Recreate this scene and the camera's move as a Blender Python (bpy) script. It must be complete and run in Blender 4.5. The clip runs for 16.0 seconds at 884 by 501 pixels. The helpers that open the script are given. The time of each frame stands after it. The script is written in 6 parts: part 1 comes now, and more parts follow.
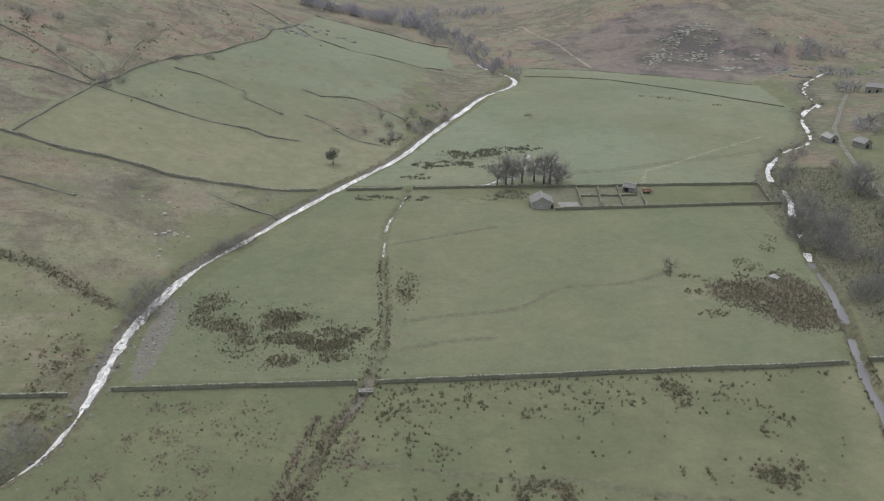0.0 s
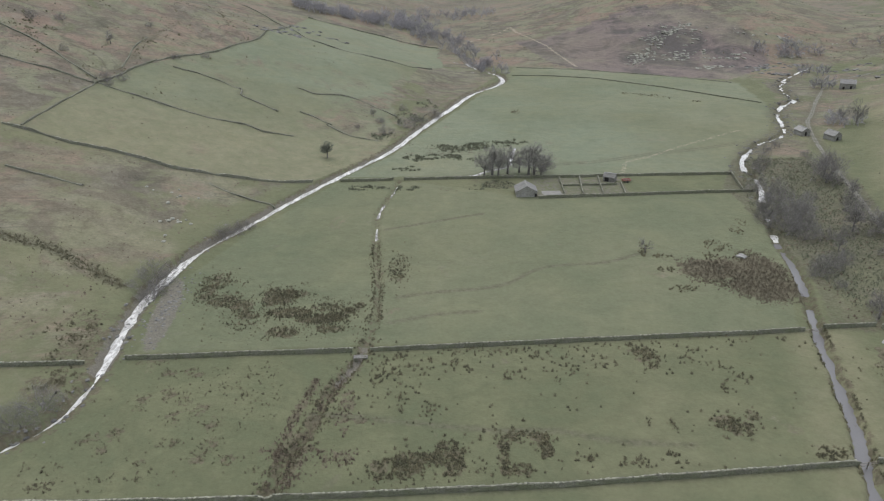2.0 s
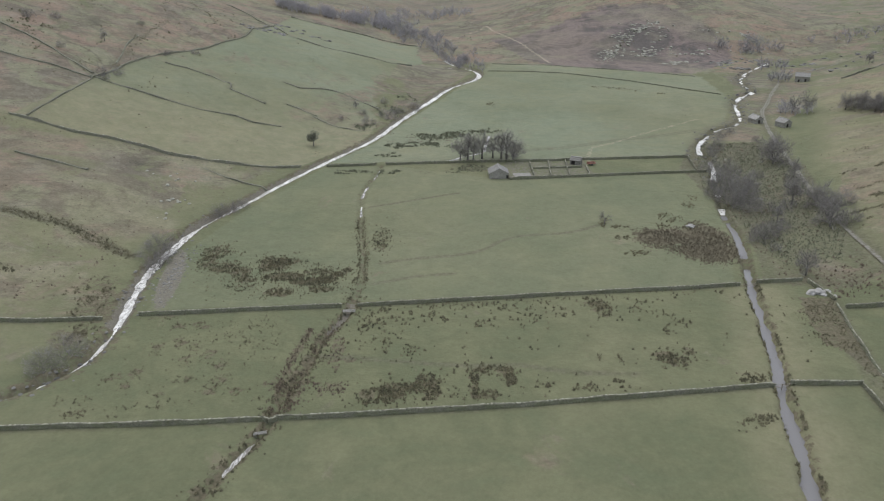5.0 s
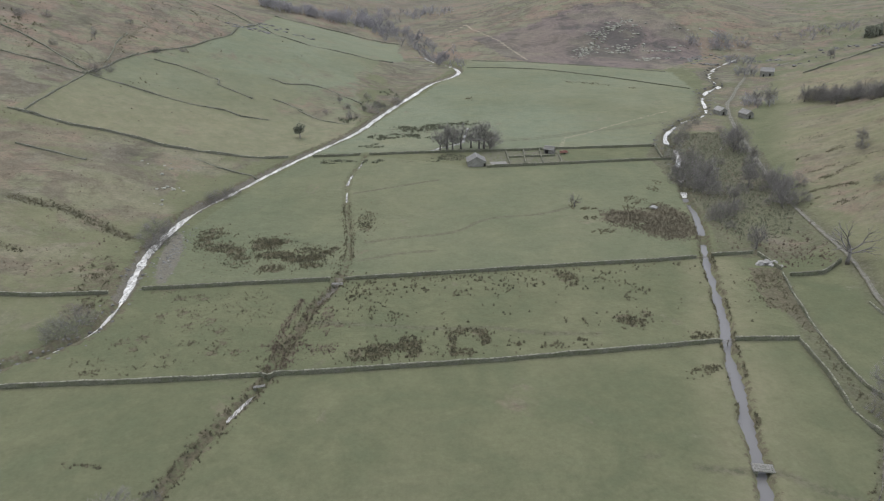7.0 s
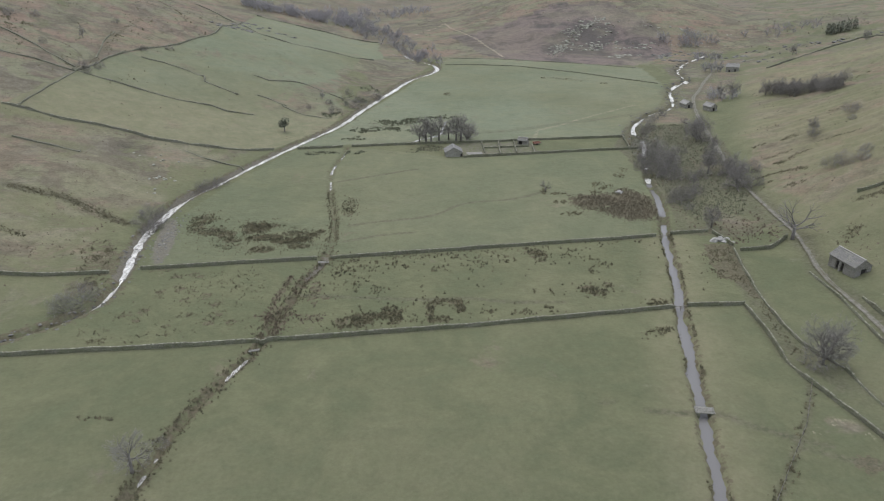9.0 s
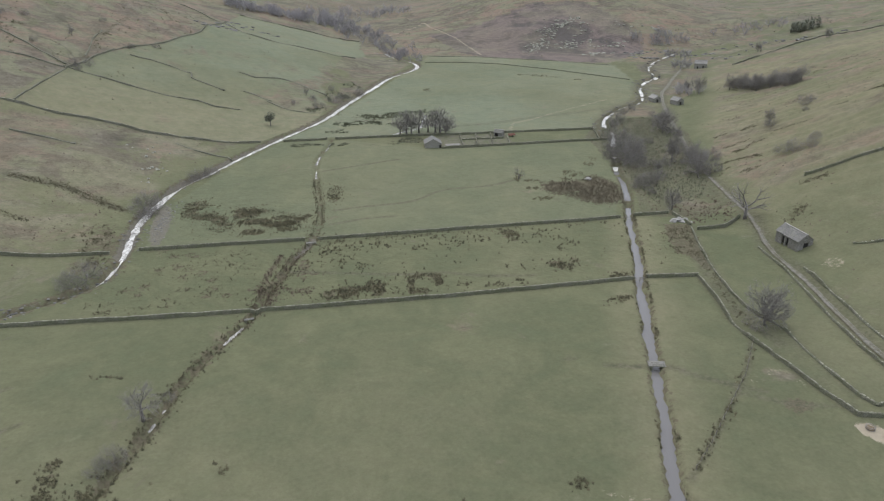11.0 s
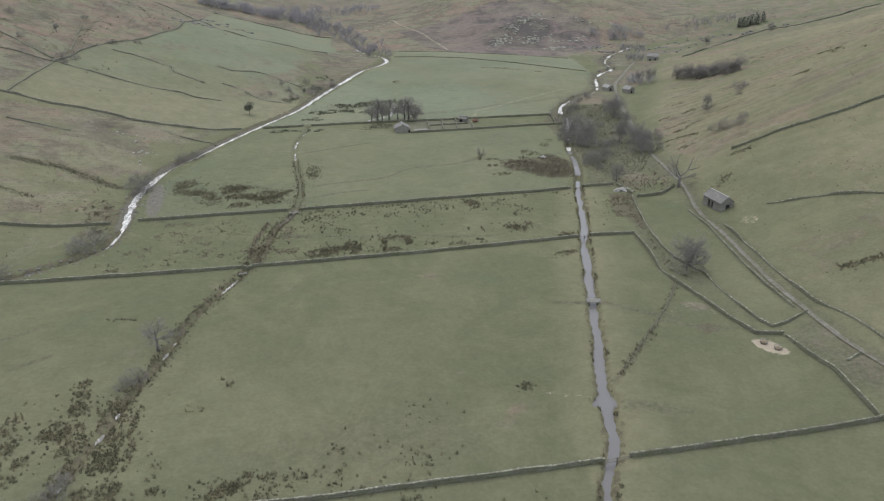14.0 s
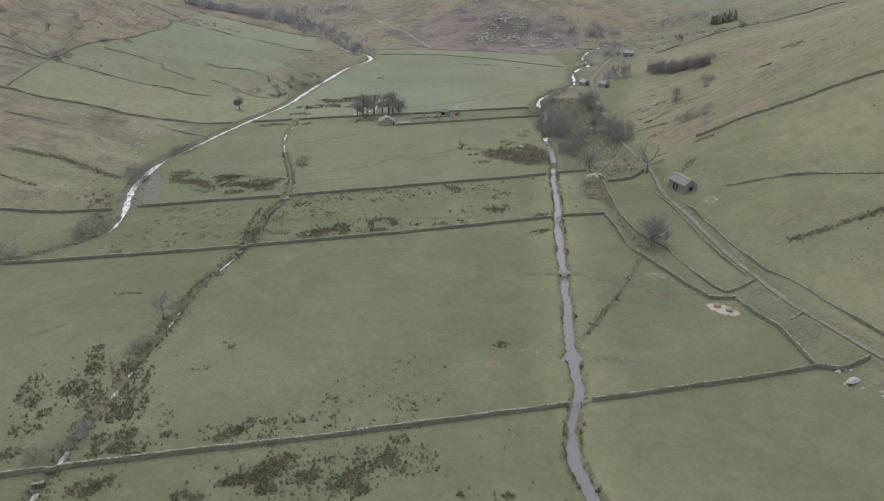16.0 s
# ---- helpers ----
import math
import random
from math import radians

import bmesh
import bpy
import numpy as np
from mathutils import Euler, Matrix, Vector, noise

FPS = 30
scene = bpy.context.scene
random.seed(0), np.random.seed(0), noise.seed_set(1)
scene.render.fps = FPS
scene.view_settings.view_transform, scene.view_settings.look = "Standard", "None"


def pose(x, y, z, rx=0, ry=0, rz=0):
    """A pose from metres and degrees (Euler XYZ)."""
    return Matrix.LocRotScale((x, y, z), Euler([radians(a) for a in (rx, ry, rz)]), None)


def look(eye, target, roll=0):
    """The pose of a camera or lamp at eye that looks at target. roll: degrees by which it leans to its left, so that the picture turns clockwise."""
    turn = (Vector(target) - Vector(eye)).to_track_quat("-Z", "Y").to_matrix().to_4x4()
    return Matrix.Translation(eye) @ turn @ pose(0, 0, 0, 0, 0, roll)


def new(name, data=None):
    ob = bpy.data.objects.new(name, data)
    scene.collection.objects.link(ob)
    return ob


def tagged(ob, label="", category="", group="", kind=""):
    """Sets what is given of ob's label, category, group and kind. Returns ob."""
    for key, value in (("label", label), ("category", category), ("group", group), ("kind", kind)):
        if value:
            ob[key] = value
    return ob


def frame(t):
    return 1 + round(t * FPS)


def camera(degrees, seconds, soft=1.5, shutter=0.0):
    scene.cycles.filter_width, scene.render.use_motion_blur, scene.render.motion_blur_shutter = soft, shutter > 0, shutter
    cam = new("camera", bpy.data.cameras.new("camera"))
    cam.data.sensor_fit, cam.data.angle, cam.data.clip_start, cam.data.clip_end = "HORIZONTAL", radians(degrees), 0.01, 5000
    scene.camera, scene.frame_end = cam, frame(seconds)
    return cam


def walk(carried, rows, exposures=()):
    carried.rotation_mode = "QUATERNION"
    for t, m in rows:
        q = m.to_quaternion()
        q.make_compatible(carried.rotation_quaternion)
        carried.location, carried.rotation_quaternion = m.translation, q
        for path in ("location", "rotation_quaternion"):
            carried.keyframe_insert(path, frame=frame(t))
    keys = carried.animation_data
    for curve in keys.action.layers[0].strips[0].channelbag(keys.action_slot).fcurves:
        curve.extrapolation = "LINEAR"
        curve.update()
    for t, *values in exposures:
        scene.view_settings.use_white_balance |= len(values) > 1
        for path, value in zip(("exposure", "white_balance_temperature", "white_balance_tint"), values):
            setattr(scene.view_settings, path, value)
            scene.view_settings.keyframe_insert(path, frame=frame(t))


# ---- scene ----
cam = camera(63.3, 16.0, soft=1.1)
# seconds, x, y, z, heading, dip, lean (degrees)
PATH = [
    (0.0, -0.00, -0.00, 84.00, -0.00, 24.33, 0.04),
    (0.5, 0.31, -3.45, 83.97, 0.10, 24.27, -0.00),
    (1.0, 0.60, -6.86, 83.94, 0.25, 24.20, -0.02),
    (1.5, 0.84, -10.23, 83.92, 0.45, 24.14, -0.04),
    (2.0, 0.99, -13.52, 83.94, 0.64, 24.08, -0.07),
    (2.5, 1.10, -16.91, 83.96, 0.86, 24.03, -0.09),
    (3.0, 1.23, -20.42, 84.00, 1.08, 24.01, -0.08),
    (3.5, 1.37, -24.02, 84.06, 1.30, 23.97, -0.08),
    (4.0, 1.53, -27.79, 84.12, 1.56, 23.96, -0.08),
    (6.5, 1.93, -48.27, 84.66, 3.19, 23.94, -0.09),
    (7.0, 1.92, -52.32, 84.83, 3.58, 23.94, -0.08),
    (7.5, 1.91, -56.35, 85.02, 3.97, 23.94, -0.08),
    (8.0, 1.93, -60.37, 85.21, 4.36, 23.95, -0.07),
    (8.5, 1.96, -64.37, 85.40, 4.74, 23.95, -0.06),
    (9.0, 1.95, -68.35, 85.60, 5.11, 23.94, -0.05),
    (11.5, 0.99, -89.56, 86.37, 7.03, 23.89, 0.09),
    (12.0, 0.63, -94.48, 86.48, 7.44, 23.90, 0.09),
    (12.5, 0.24, -99.43, 86.59, 7.86, 23.90, 0.08),
    (13.0, -0.17, -104.35, 86.70, 8.26, 23.91, 0.08),
    (13.5, -0.61, -109.09, 86.82, 8.65, 23.90, 0.08),
    (14.0, -1.07, -113.68, 86.93, 9.01, 23.91, 0.09),
    (14.5, -1.54, -118.12, 87.03, 9.37, 23.90, 0.07),
    (15.0, -1.99, -122.41, 87.09, 9.71, 23.91, 0.05),
    (15.5, -2.43, -126.41, 87.16, 9.98, 23.88, 0.05),
    (16.0, -2.87, -130.31, 87.23, 10.25, 23.88, 0.04),
]
walk(cam, [(t, pose(x, y, z, 90 - dip, 0, -turn) @ pose(0, 0, 0, 0, 0, lean)) for t, x, y, z, turn, dip, lean in PATH],
     [(0.0, 0.16), (16.0, 0.16)])

# ---- light: an overcast late-winter day ----
world = bpy.data.worlds.new("overcast_sky")
scene.world = world
world.use_nodes = True
wn, wl = world.node_tree.nodes, world.node_tree.links
sky = wn.new("ShaderNodeTexSky")
sky.sky_type, sky.sun_disc = "NISHITA", False
sky.sun_elevation, sky.sun_rotation = radians(62), radians(-25)
sky.air_density, sky.dust_density = 1.0, 4.0
cloud = wn.new("ShaderNodeMixRGB")      # a thick cloud layer greys the sky
cloud.inputs[0].default_value = 0.8
cloud.inputs[2].default_value = (8.8, 9.4, 10.6, 1)
wl.new(sky.outputs[0], cloud.inputs[1])
wl.new(cloud.outputs[0], wn["Background"].inputs[0])
wn["Background"].inputs[1].default_value = 0.15
sun = new("sun", bpy.data.lights.new("sun", "SUN"))
sun.data.energy, sun.data.angle, sun.data.color = 1.0, radians(40), (1.0, 0.98, 0.95)
sun.matrix_world = look((0, 0, 300), (22, -48, 200))

# ---- materials ----


class Nodes:
    """A material's node tree, with short calls."""

    def __init__(self, name, rough=0.95, metal=0.0, spec=0.25):
        self.mat = bpy.data.materials.new(name)
        self.mat.use_nodes = True
        self.n, self.l = self.mat.node_tree.nodes, self.mat.node_tree.links
        self.b = self.n["Principled BSDF"]
        self.b.inputs["Roughness"].default_value = rough
        self.b.inputs["Metallic"].default_value = metal
        self.b.inputs["Specular IOR Level"].default_value = spec
        self.co = self.n.new("ShaderNodeTexCoord").outputs["Object"]

    def put(self, sock, v):
        if hasattr(v, "links"):
            self.l.new(v, sock)
        else:
            sock.default_value = v

    def mapped(self, scale, turn=(0, 0, 0)):
        m = self.n.new("ShaderNodeMapping")
        m.inputs["Scale"].default_value, m.inputs["Rotation"].default_value = scale, turn
        self.l.new(self.co, m.inputs[0])
        return m.outputs[0]

    def noise(self, scale, detail=4.0, rough=0.55, co=None, warp=0.0):
        t = self.n.new("ShaderNodeTexNoise")
        t.inputs["Scale"].default_value, t.inputs["Detail"].default_value = scale, detail
        t.inputs["Roughness"].default_value, t.inputs["Distortion"].default_value = rough, warp
        self.l.new(co or self.co, t.inputs["Vector"])
        return t.outputs[0]

    def cells(self, scale, out="Distance", co=None, kind="F1"):
        t = self.n.new("ShaderNodeTexVoronoi")
        t.feature = kind
        t.inputs["Scale"].default_value = scale
        self.l.new(co or self.co, t.inputs["Vector"])
        return t.outputs[out]

    def ramp(self, v, lo, hi, a=0.0, b=1.0):
        t = self.n.new("ShaderNodeMapRange")
        t.inputs["From Min"].default_value, t.inputs["From Max"].default_value = lo, hi
        t.inputs["To Min"].default_value, t.inputs["To Max"].default_value = a, b
        self.put(t.inputs["Value"], v)
        return t.outputs[0]

    def sums(self, op, a, b):
        t = self.n.new("ShaderNodeMath")
        t.operation = op
        self.put(t.inputs[0], a)
        self.put(t.inputs[1], b)
        return t.outputs[0]

    def mix(self, f, a, b):
        t = self.n.new("ShaderNodeMixRGB")
        self.put(t.inputs[0], f)
        for i, c in ((1, a), (2, b)):
            self.put(t.inputs[i], c if hasattr(c, "links") else (*c, 1))
        return t.outputs[0]

    def scaled(self, colour, v):
        t = self.n.new("ShaderNodeVectorMath")
        t.operation = "SCALE"
        self.put(t.inputs[0], colour)
        self.put(t.inputs["Scale"], v)
        return t.outputs[0]

    def attr(self, name):
        t = self.n.new("ShaderNodeAttribute")
        t.attribute_name = name
        return t.outputs["Fac"]

    def island(self):
        return self.n.new("ShaderNodeNewGeometry").outputs["Random Per Island"]

    def object_random(self):
        return self.n.new("ShaderNodeObjectInfo").outputs["Random"]

    def done(self, colour, bump=None, strength=0.5, distance=0.1, rough=None):
        self.put(self.b.inputs["Base Color"], colour)
        if rough is not None:
            self.put(self.b.inputs["Roughness"], rough)
        if bump is not None:
            t = self.n.new("ShaderNodeBump")
            t.inputs["Strength"].default_value, t.inputs["Distance"].default_value = strength, distance
            self.l.new(bump, t.inputs["Height"])
            self.l.new(t.outputs[0], self.b.inputs["Normal"])
        return self.mat


def ground_material():
    m = Nodes("valley_ground", 1.0, spec=0.1)
    big, mid, fine = m.noise(0.012, 3), m.noise(0.06, 5, 0.62, warp=0.9), m.noise(1.3, 5, 0.65)
    streak = m.noise(0.11, 5, 0.62, m.mapped((1, 2.6, 3), (0, 0, 0.35)), 0.5)
    speck = m.noise(0.42, 5, 0.72)
    # pasture: short damp grass with yellowed and mossy stretches
    g = m.mix(m.ramp(big, 0.35, 0.65), (0.094, 0.101, 0.057), (0.108, 0.112, 0.065))
    # far improved pasture, made paler and bluer with distance haze in its colour
    g = m.mix(m.attr("lush_haze"), g, m.mix(m.ramp(big, 0.4, 0.7), (0.155, 0.173, 0.122), (0.178, 0.188, 0.134)))
    g = m.mix(m.ramp(mid, 0.46, 0.74, 0, 0.5), g, (0.158, 0.155, 0.090))
    g = m.mix(m.ramp(mid, 0.46, 0.24, 0, 0.45), g, (0.086, 0.103, 0.060))
    g = m.mix(m.ramp(streak, 0.5, 0.75, 0, 0.35), g, (0.088, 0.104, 0.060))
    g = m.mix(m.ramp(speck, 0.58, 0.74, 0, 0.28), g, (0.088, 0.092, 0.054))
    g = m.mix(m.ramp(speck, 0.42, 0.26, 0, 0.18), g, (0.165, 0.160, 0.106))
    g = m.mix(m.attr("dry"), g, m.mix(m.ramp(m.noise(0.16, 6, 0.7, warp=0.5), 0.38, 0.62), (0.160, 0.152, 0.092), (0.212, 0.186, 0.122)))
    trod = m.ramp(m.sums("ABSOLUTE", m.sums("SUBTRACT", m.noise(0.022, 4, 0.5, warp=0.4), 0.5), 0.0), 0.0, 0.005, 0.10, 0.0)
    g = m.mix(trod, g, (0.080, 0.082, 0.050))
    # dead bracken, bents and heather on the fell
    r = m.mix(m.ramp(m.noise(0.018, 6, 0.68, warp=0.9), 0.44, 0.56), (0.166, 0.126, 0.096), (0.108, 0.097, 0.074))
    r = m.mix(m.ramp(m.noise(0.075, 5, 0.65, m.mapped((0.5, 0.95, 1), (0, 0, -0.5)), 0.8), 0.46, 0.58, 0, 0.9), r, (0.148, 0.146, 0.096))
    r = m.mix(m.ramp(m.noise(0.1, 6, 0.7), 0.52, 0.66, 0, 0.6), r, (0.172, 0.154, 0.120))
    r = m.mix(m.ramp(m.noise(0.06, 7, 0.74, warp=0.5), 0.54, 0.66, 0, 0.75), r, (0.070, 0.064, 0.050))
    gully = m.ramp(m.sums("ABSOLUTE", m.sums("SUBTRACT", m.noise(0.016, 5, 0.55, warp=0.7), 0.5), 0.0), 0.0, 0.012, 0.6, 0.0)
    r = m.mix(gully, r, (0.075, 0.070, 0.054))
    moor = m.mix(m.ramp(m.noise(0.03, 6, 0.7, warp=0.8), 0.44, 0.56), (0.138, 0.112, 0.100), (0.078, 0.070, 0.064))
    r = m.mix(m.attr("heath"), r, m.mix(m.ramp(m.noise(0.014, 5, 0.6, warp=1.0), 0.5, 0.66, 0, 0.8), moor, (0.168, 0.152, 0.112)))
    r = m.mix(m.sums("MULTIPLY", m.attr("dry"), 0.9), r, m.mix(m.ramp(m.noise(0.09, 6, 0.72), 0.4, 0.6), (0.186, 0.163, 0.104), (0.138, 0.126, 0.078)))
    edge = m.sums("ADD", m.attr("fell"), m.ramp(m.noise(0.05, 8, 0.72, warp=0.7), 0.3, 0.7, -0.6, 0.6))
    rough = m.ramp(edge, 0.32, 0.70)
    c = m.mix(rough, g, r)
    # tussocky wet ground
    e2 = m.sums("ADD", m.attr("marsh"), m.ramp(m.noise(0.55, 5, 0.7), 0.3, 0.7, -0.45, 0.45))
    wet = m.mix(m.ramp(m.noise(1.6, 4), 0.4, 0.6), (0.076, 0.067, 0.045), (0.114, 0.097, 0.068))
    c = m.mix(m.ramp(e2, 0.42, 0.62, 0, 0.85), c, wet)
    # trodden ground; the same tone also paints shade and lens fall-off
    c = m.mix(m.sums("MULTIPLY", m.attr("worn_shade"), m.ramp(m.noise(0.35, 5, 0.7), 0.3, 0.6, 0.35, 1.0)), c, m.mix(m.ramp(m.noise(1.2, 4), 0.4, 0.6), (0.072, 0.072, 0.046), (0.112, 0.102, 0.074)))
    # gravel and trodden earth
    e3 = m.sums("ADD", m.attr("bare"), m.ramp(m.noise(0.7, 6, 0.7), 0.3, 0.7, -0.3, 0.3))
    grit = m.mix(m.ramp(m.noise(3.0, 4, 0.7), 0.35, 0.65), (0.102, 0.093, 0.076), (0.165, 0.150, 0.124))
    c = m.mix(m.ramp(e3, 0.42, 0.62, 0, 0.9), c, grit)
    e4 = m.sums("ADD", m.attr("pale"), m.ramp(m.noise(0.9, 5, 0.7), 0.3, 0.7, -0.3, 0.3))
    c = m.mix(m.ramp(e4, 0.4, 0.7, 0, 0.9), c, (0.30, 0.258, 0.195))
    grain = m.sums("SUBTRACT", m.sums("ADD", fine, m.noise(0.3, 6, 0.7)), 1.0)
    c = m.scaled(c, m.sums("ADD", 1.0, m.sums("MULTIPLY", grain, m.ramp(rough, 0, 1, 0.36, 0.75))))
    bump = m.sums("ADD", m.sums("MULTIPLY", fine, 0.35), m.noise(0.5, 5, 0.6))
    return m.done(c, bump, 0.55, 0.5)


def stone_material(name, dark, light, moss, scale=3.2):
    m = Nodes(name, 0.95)
    c = m.mix(m.cells(scale, "Color"), dark, light)
    c = m.mix(m.ramp(m.noise(0.5, 5, 0.7), 0.36, 0.60, 0, 0.8), c, moss)
    gap = m.ramp(m.cells(scale, "Distance", kind="DISTANCE_TO_EDGE"), 0.0, 0.06, 0.5, 1.0)
    return m.done(m.scaled(m.scaled(c, gap), m.ramp(m.noise(9, 4), 0.3, 0.7, 0.75, 1.2)), gap, 0.9, 0.12)


def plain_material(name, a, b, scale=2.0, rough=0.9, bump=0.4, island=0.0, metal=0.0):
    m = Nodes(name, rough, metal)
    c = m.mix(m.ramp(m.noise(scale, 5, 0.65), 0.32, 0.68), a, b)
    if island:
        c = m.scaled(c, m.ramp(m.island(), 0, 1, 1 - island, 1 + island))
    c = m.scaled(c, m.ramp(m.object_random(), 0, 1, 0.88, 1.12))
    return m.done(c, m.noise(scale * 5, 4), bump, 0.05)


def water_material(name, still, foam_lo, foam_hi, tint=(0.035, 0.037, 0.033)):
    m = Nodes(name, 0.12, spec=0.5)
    flow = m.noise(0.8, 5, 0.7, m.mapped((1.6, 0.55, 1)), 0.8)
    foam = m.ramp(m.sums("ADD", flow, m.ramp(m.noise(0.07, 3, 0.6), 0.35, 0.65, -0.09, 0.07)), foam_lo, foam_hi)
    # tint holds part of the sky's reflection as plain colour, beside real foam
    c = m.mix(foam, tint, (0.70, 0.69, 0.65))
    m.b.inputs["IOR"].default_value = 1.33
    return m.done(c, m.noise(2.2, 4, 0.6, m.mapped((1.5, 0.7, 1))), still, 0.25, m.ramp(foam, 0, 1, 0.14, 0.8))


def slate_material(name, a, b):
    m = Nodes(name, 0.75, spec=0.4)
    c = m.mix(m.cells(2.6, "Color"), a, b)
    c = m.mix(m.ramp(m.noise(0.8, 5, 0.7), 0.5, 0.66, 0, 0.7), c, (0.21, 0.205, 0.165))
    return m.done(m.scaled(c, m.ramp(m.noise(7, 4), 0.3, 0.7, 0.8, 1.2)), m.noise(6, 4), 0.5, 0.06)


def lane_material():
    m = Nodes("worn_lane", 0.95)
    grass = m.mix(m.ramp(m.noise(0.8, 5, 0.7), 0.35, 0.65), (0.078, 0.076, 0.050), (0.120, 0.108, 0.076))
    grit = m.mix(m.ramp(m.noise(1.5, 5, 0.7), 0.35, 0.65), (0.135, 0.128, 0.110), (0.205, 0.196, 0.172))
    edge = m.sums("ADD", m.attr("rut"), m.ramp(m.noise(0.6, 6, 0.75), 0.3, 0.7, -0.6, 0.6))
    return m.done(m.mix(m.ramp(edge, 0.15, 0.95), grass, grit), m.noise(4, 4), 0.5, 0.06)


GROUND = ground_material()
WALL_STONE = stone_material("dry_stone", (0.110, 0.109, 0.082), (0.178, 0.172, 0.134), (0.112, 0.122, 0.070))
# lighter copy of the wall stone, haze over the fell put into its colour
HAZED_STONE = stone_material("hazed_wall_stone", (0.135, 0.132, 0.104), (0.205, 0.197, 0.162), (0.138, 0.144, 0.094))
COPE_STONE = plain_material("cope_stone", (0.145, 0.145, 0.108), (0.215, 0.209, 0.162), 3.0, island=0.4)
BARN_STONE = stone_material("barn_stone", (0.155, 0.149, 0.133), (0.250, 0.240, 0.218), (0.175, 0.172, 0.142), 2.6)
# paler barn stone; on the far sheds it also carries distance haze
PALE_STONE = stone_material("pale_barn_stone", (0.19, 0.185, 0.165), (0.30, 0.29, 0.262), (0.22, 0.218, 0.18), 2.6)
SLATE = slate_material("roof_slate", (0.105, 0.102, 0.095), (0.165, 0.160, 0.148))
RIDGE = plain_material("ridge_stone", (0.20, 0.195, 0.18), (0.28, 0.27, 0.25), 3.0)
ROCK = plain_material("grey_rock", (0.078, 0.076, 0.069), (0.155, 0.150, 0.138), 0.9, bump=0.8, island=0.3)
LICHEN_ROCK = plain_material("lichened_rock", (0.165, 0.165, 0.132), (0.240, 0.234, 0.194), 0.5, bump=0.8, island=0.25)
PALE_ROCK = plain_material("pale_rock", (0.17, 0.165, 0.152), (0.275, 0.267, 0.248), 0.8, bump=0.8, island=0.2)
BARK = plain_material("bark", (0.120, 0.112, 0.102), (0.180, 0.168, 0.154), 3.0)
# paler twigs for the far woods, distance haze put into the colour
HAZED_TWIG = plain_material("hazed_twigs", (0.230, 0.219, 0.221), (0.300, 0.287, 0.289), 0.4, island=0.2)
TWIG = plain_material("bare_twigs", (0.168, 0.158, 0.144), (0.236, 0.223, 0.205), 0.6, island=0.25)
NEEDLE = plain_material("pine_needles", (0.095, 0.104, 0.076), (0.155, 0.160, 0.122), 0.7, island=0.3)
LEAF = plain_material("dark_leaves", (0.068, 0.074, 0.046), (0.110, 0.114, 0.074), 0.7, island=0.3)
RUSH = plain_material("rush_stems", (0.060, 0.058, 0.034), (0.108, 0.098, 0.058), 0.35, island=0.35)
BROWN_RUSH = plain_material("brown_rush_stems", (0.080, 0.065, 0.045), (0.124, 0.101, 0.071), 0.3, island=0.35)
MARSH_RUSH = plain_material("marsh_rush_stems", (0.074, 0.064, 0.043), (0.118, 0.102, 0.070), 0.12, island=0.35)
GORSE = plain_material("gorse_sprigs", (0.070, 0.067, 0.040), (0.120, 0.108, 0.066), 0.5, island=0.3)
TARMAC = lane_material()
WOOD = plain_material("weathered_wood", (0.13, 0.115, 0.095), (0.22, 0.20, 0.17), 2.0)
NEAR_BLACK = plain_material("near_black", (0.020, 0.019, 0.018), (0.038, 0.035, 0.031), 2.0)
STEEL = plain_material("galvanised_steel", (0.16, 0.15, 0.14), (0.24, 0.23, 0.21), 2.0, 0.55, 0.1, metal=0.7)
RED_PAINT = plain_material("faded_red_paint", (0.22, 0.105, 0.08), (0.28, 0.14, 0.11), 1.5, 0.6, 0.2)
CONCRETE = plain_material("concrete", (0.140, 0.136, 0.120), (0.200, 0.192, 0.172), 1.0)
HAY = plain_material("hay", (0.14, 0.108, 0.07), (0.22, 0.17, 0.11), 3.0)
WHITE_WATER = water_material("broken_water", 0.4, 0.42, 0.74, (0.330, 0.320, 0.292))
STREAM_WATER = water_material("stream_water", 0.8, 0.48, 0.76, (0.175, 0.165, 0.148))
CALM_WATER = water_material("slow_water", 0.3, 0.78, 1.15, (0.132, 0.126, 0.122))

# ---- shared helpers ----
RNG = np.random.default_rng(11)


def lattice(ix, iy, seed):
    v = np.sin(ix * 127.1 + iy * 311.7 + seed * 74.7) * 43758.5453
    return v - np.floor(v)


def value_noise(x, y, seed=0):
    ix, iy = np.floor(x), np.floor(y)
    fx, fy = x - ix, y - iy
    fx, fy = fx * fx * (3 - 2 * fx), fy * fy * (3 - 2 * fy)
    a, b = lattice(ix, iy, seed), lattice(ix + 1, iy, seed)
    c, d = lattice(ix, iy + 1, seed), lattice(ix + 1, iy + 1, seed)
    return (a + (b - a) * fx) * (1 - fy) + (c + (d - c) * fx) * fy


def fbm(x, y, size, seed=0, octaves=4):
    """Fractal noise about 0, from -0.5 to 0.5."""
    total, amp, k = 0.0, 0.5, 1.0 / size
    for i in range(octaves):
        total = total + amp * (value_noise(x * k + 13.7 * i, y * k - 7.1 * i, seed + i) - 0.5)
        amp, k = amp * 0.5, k * 2.03
    return total


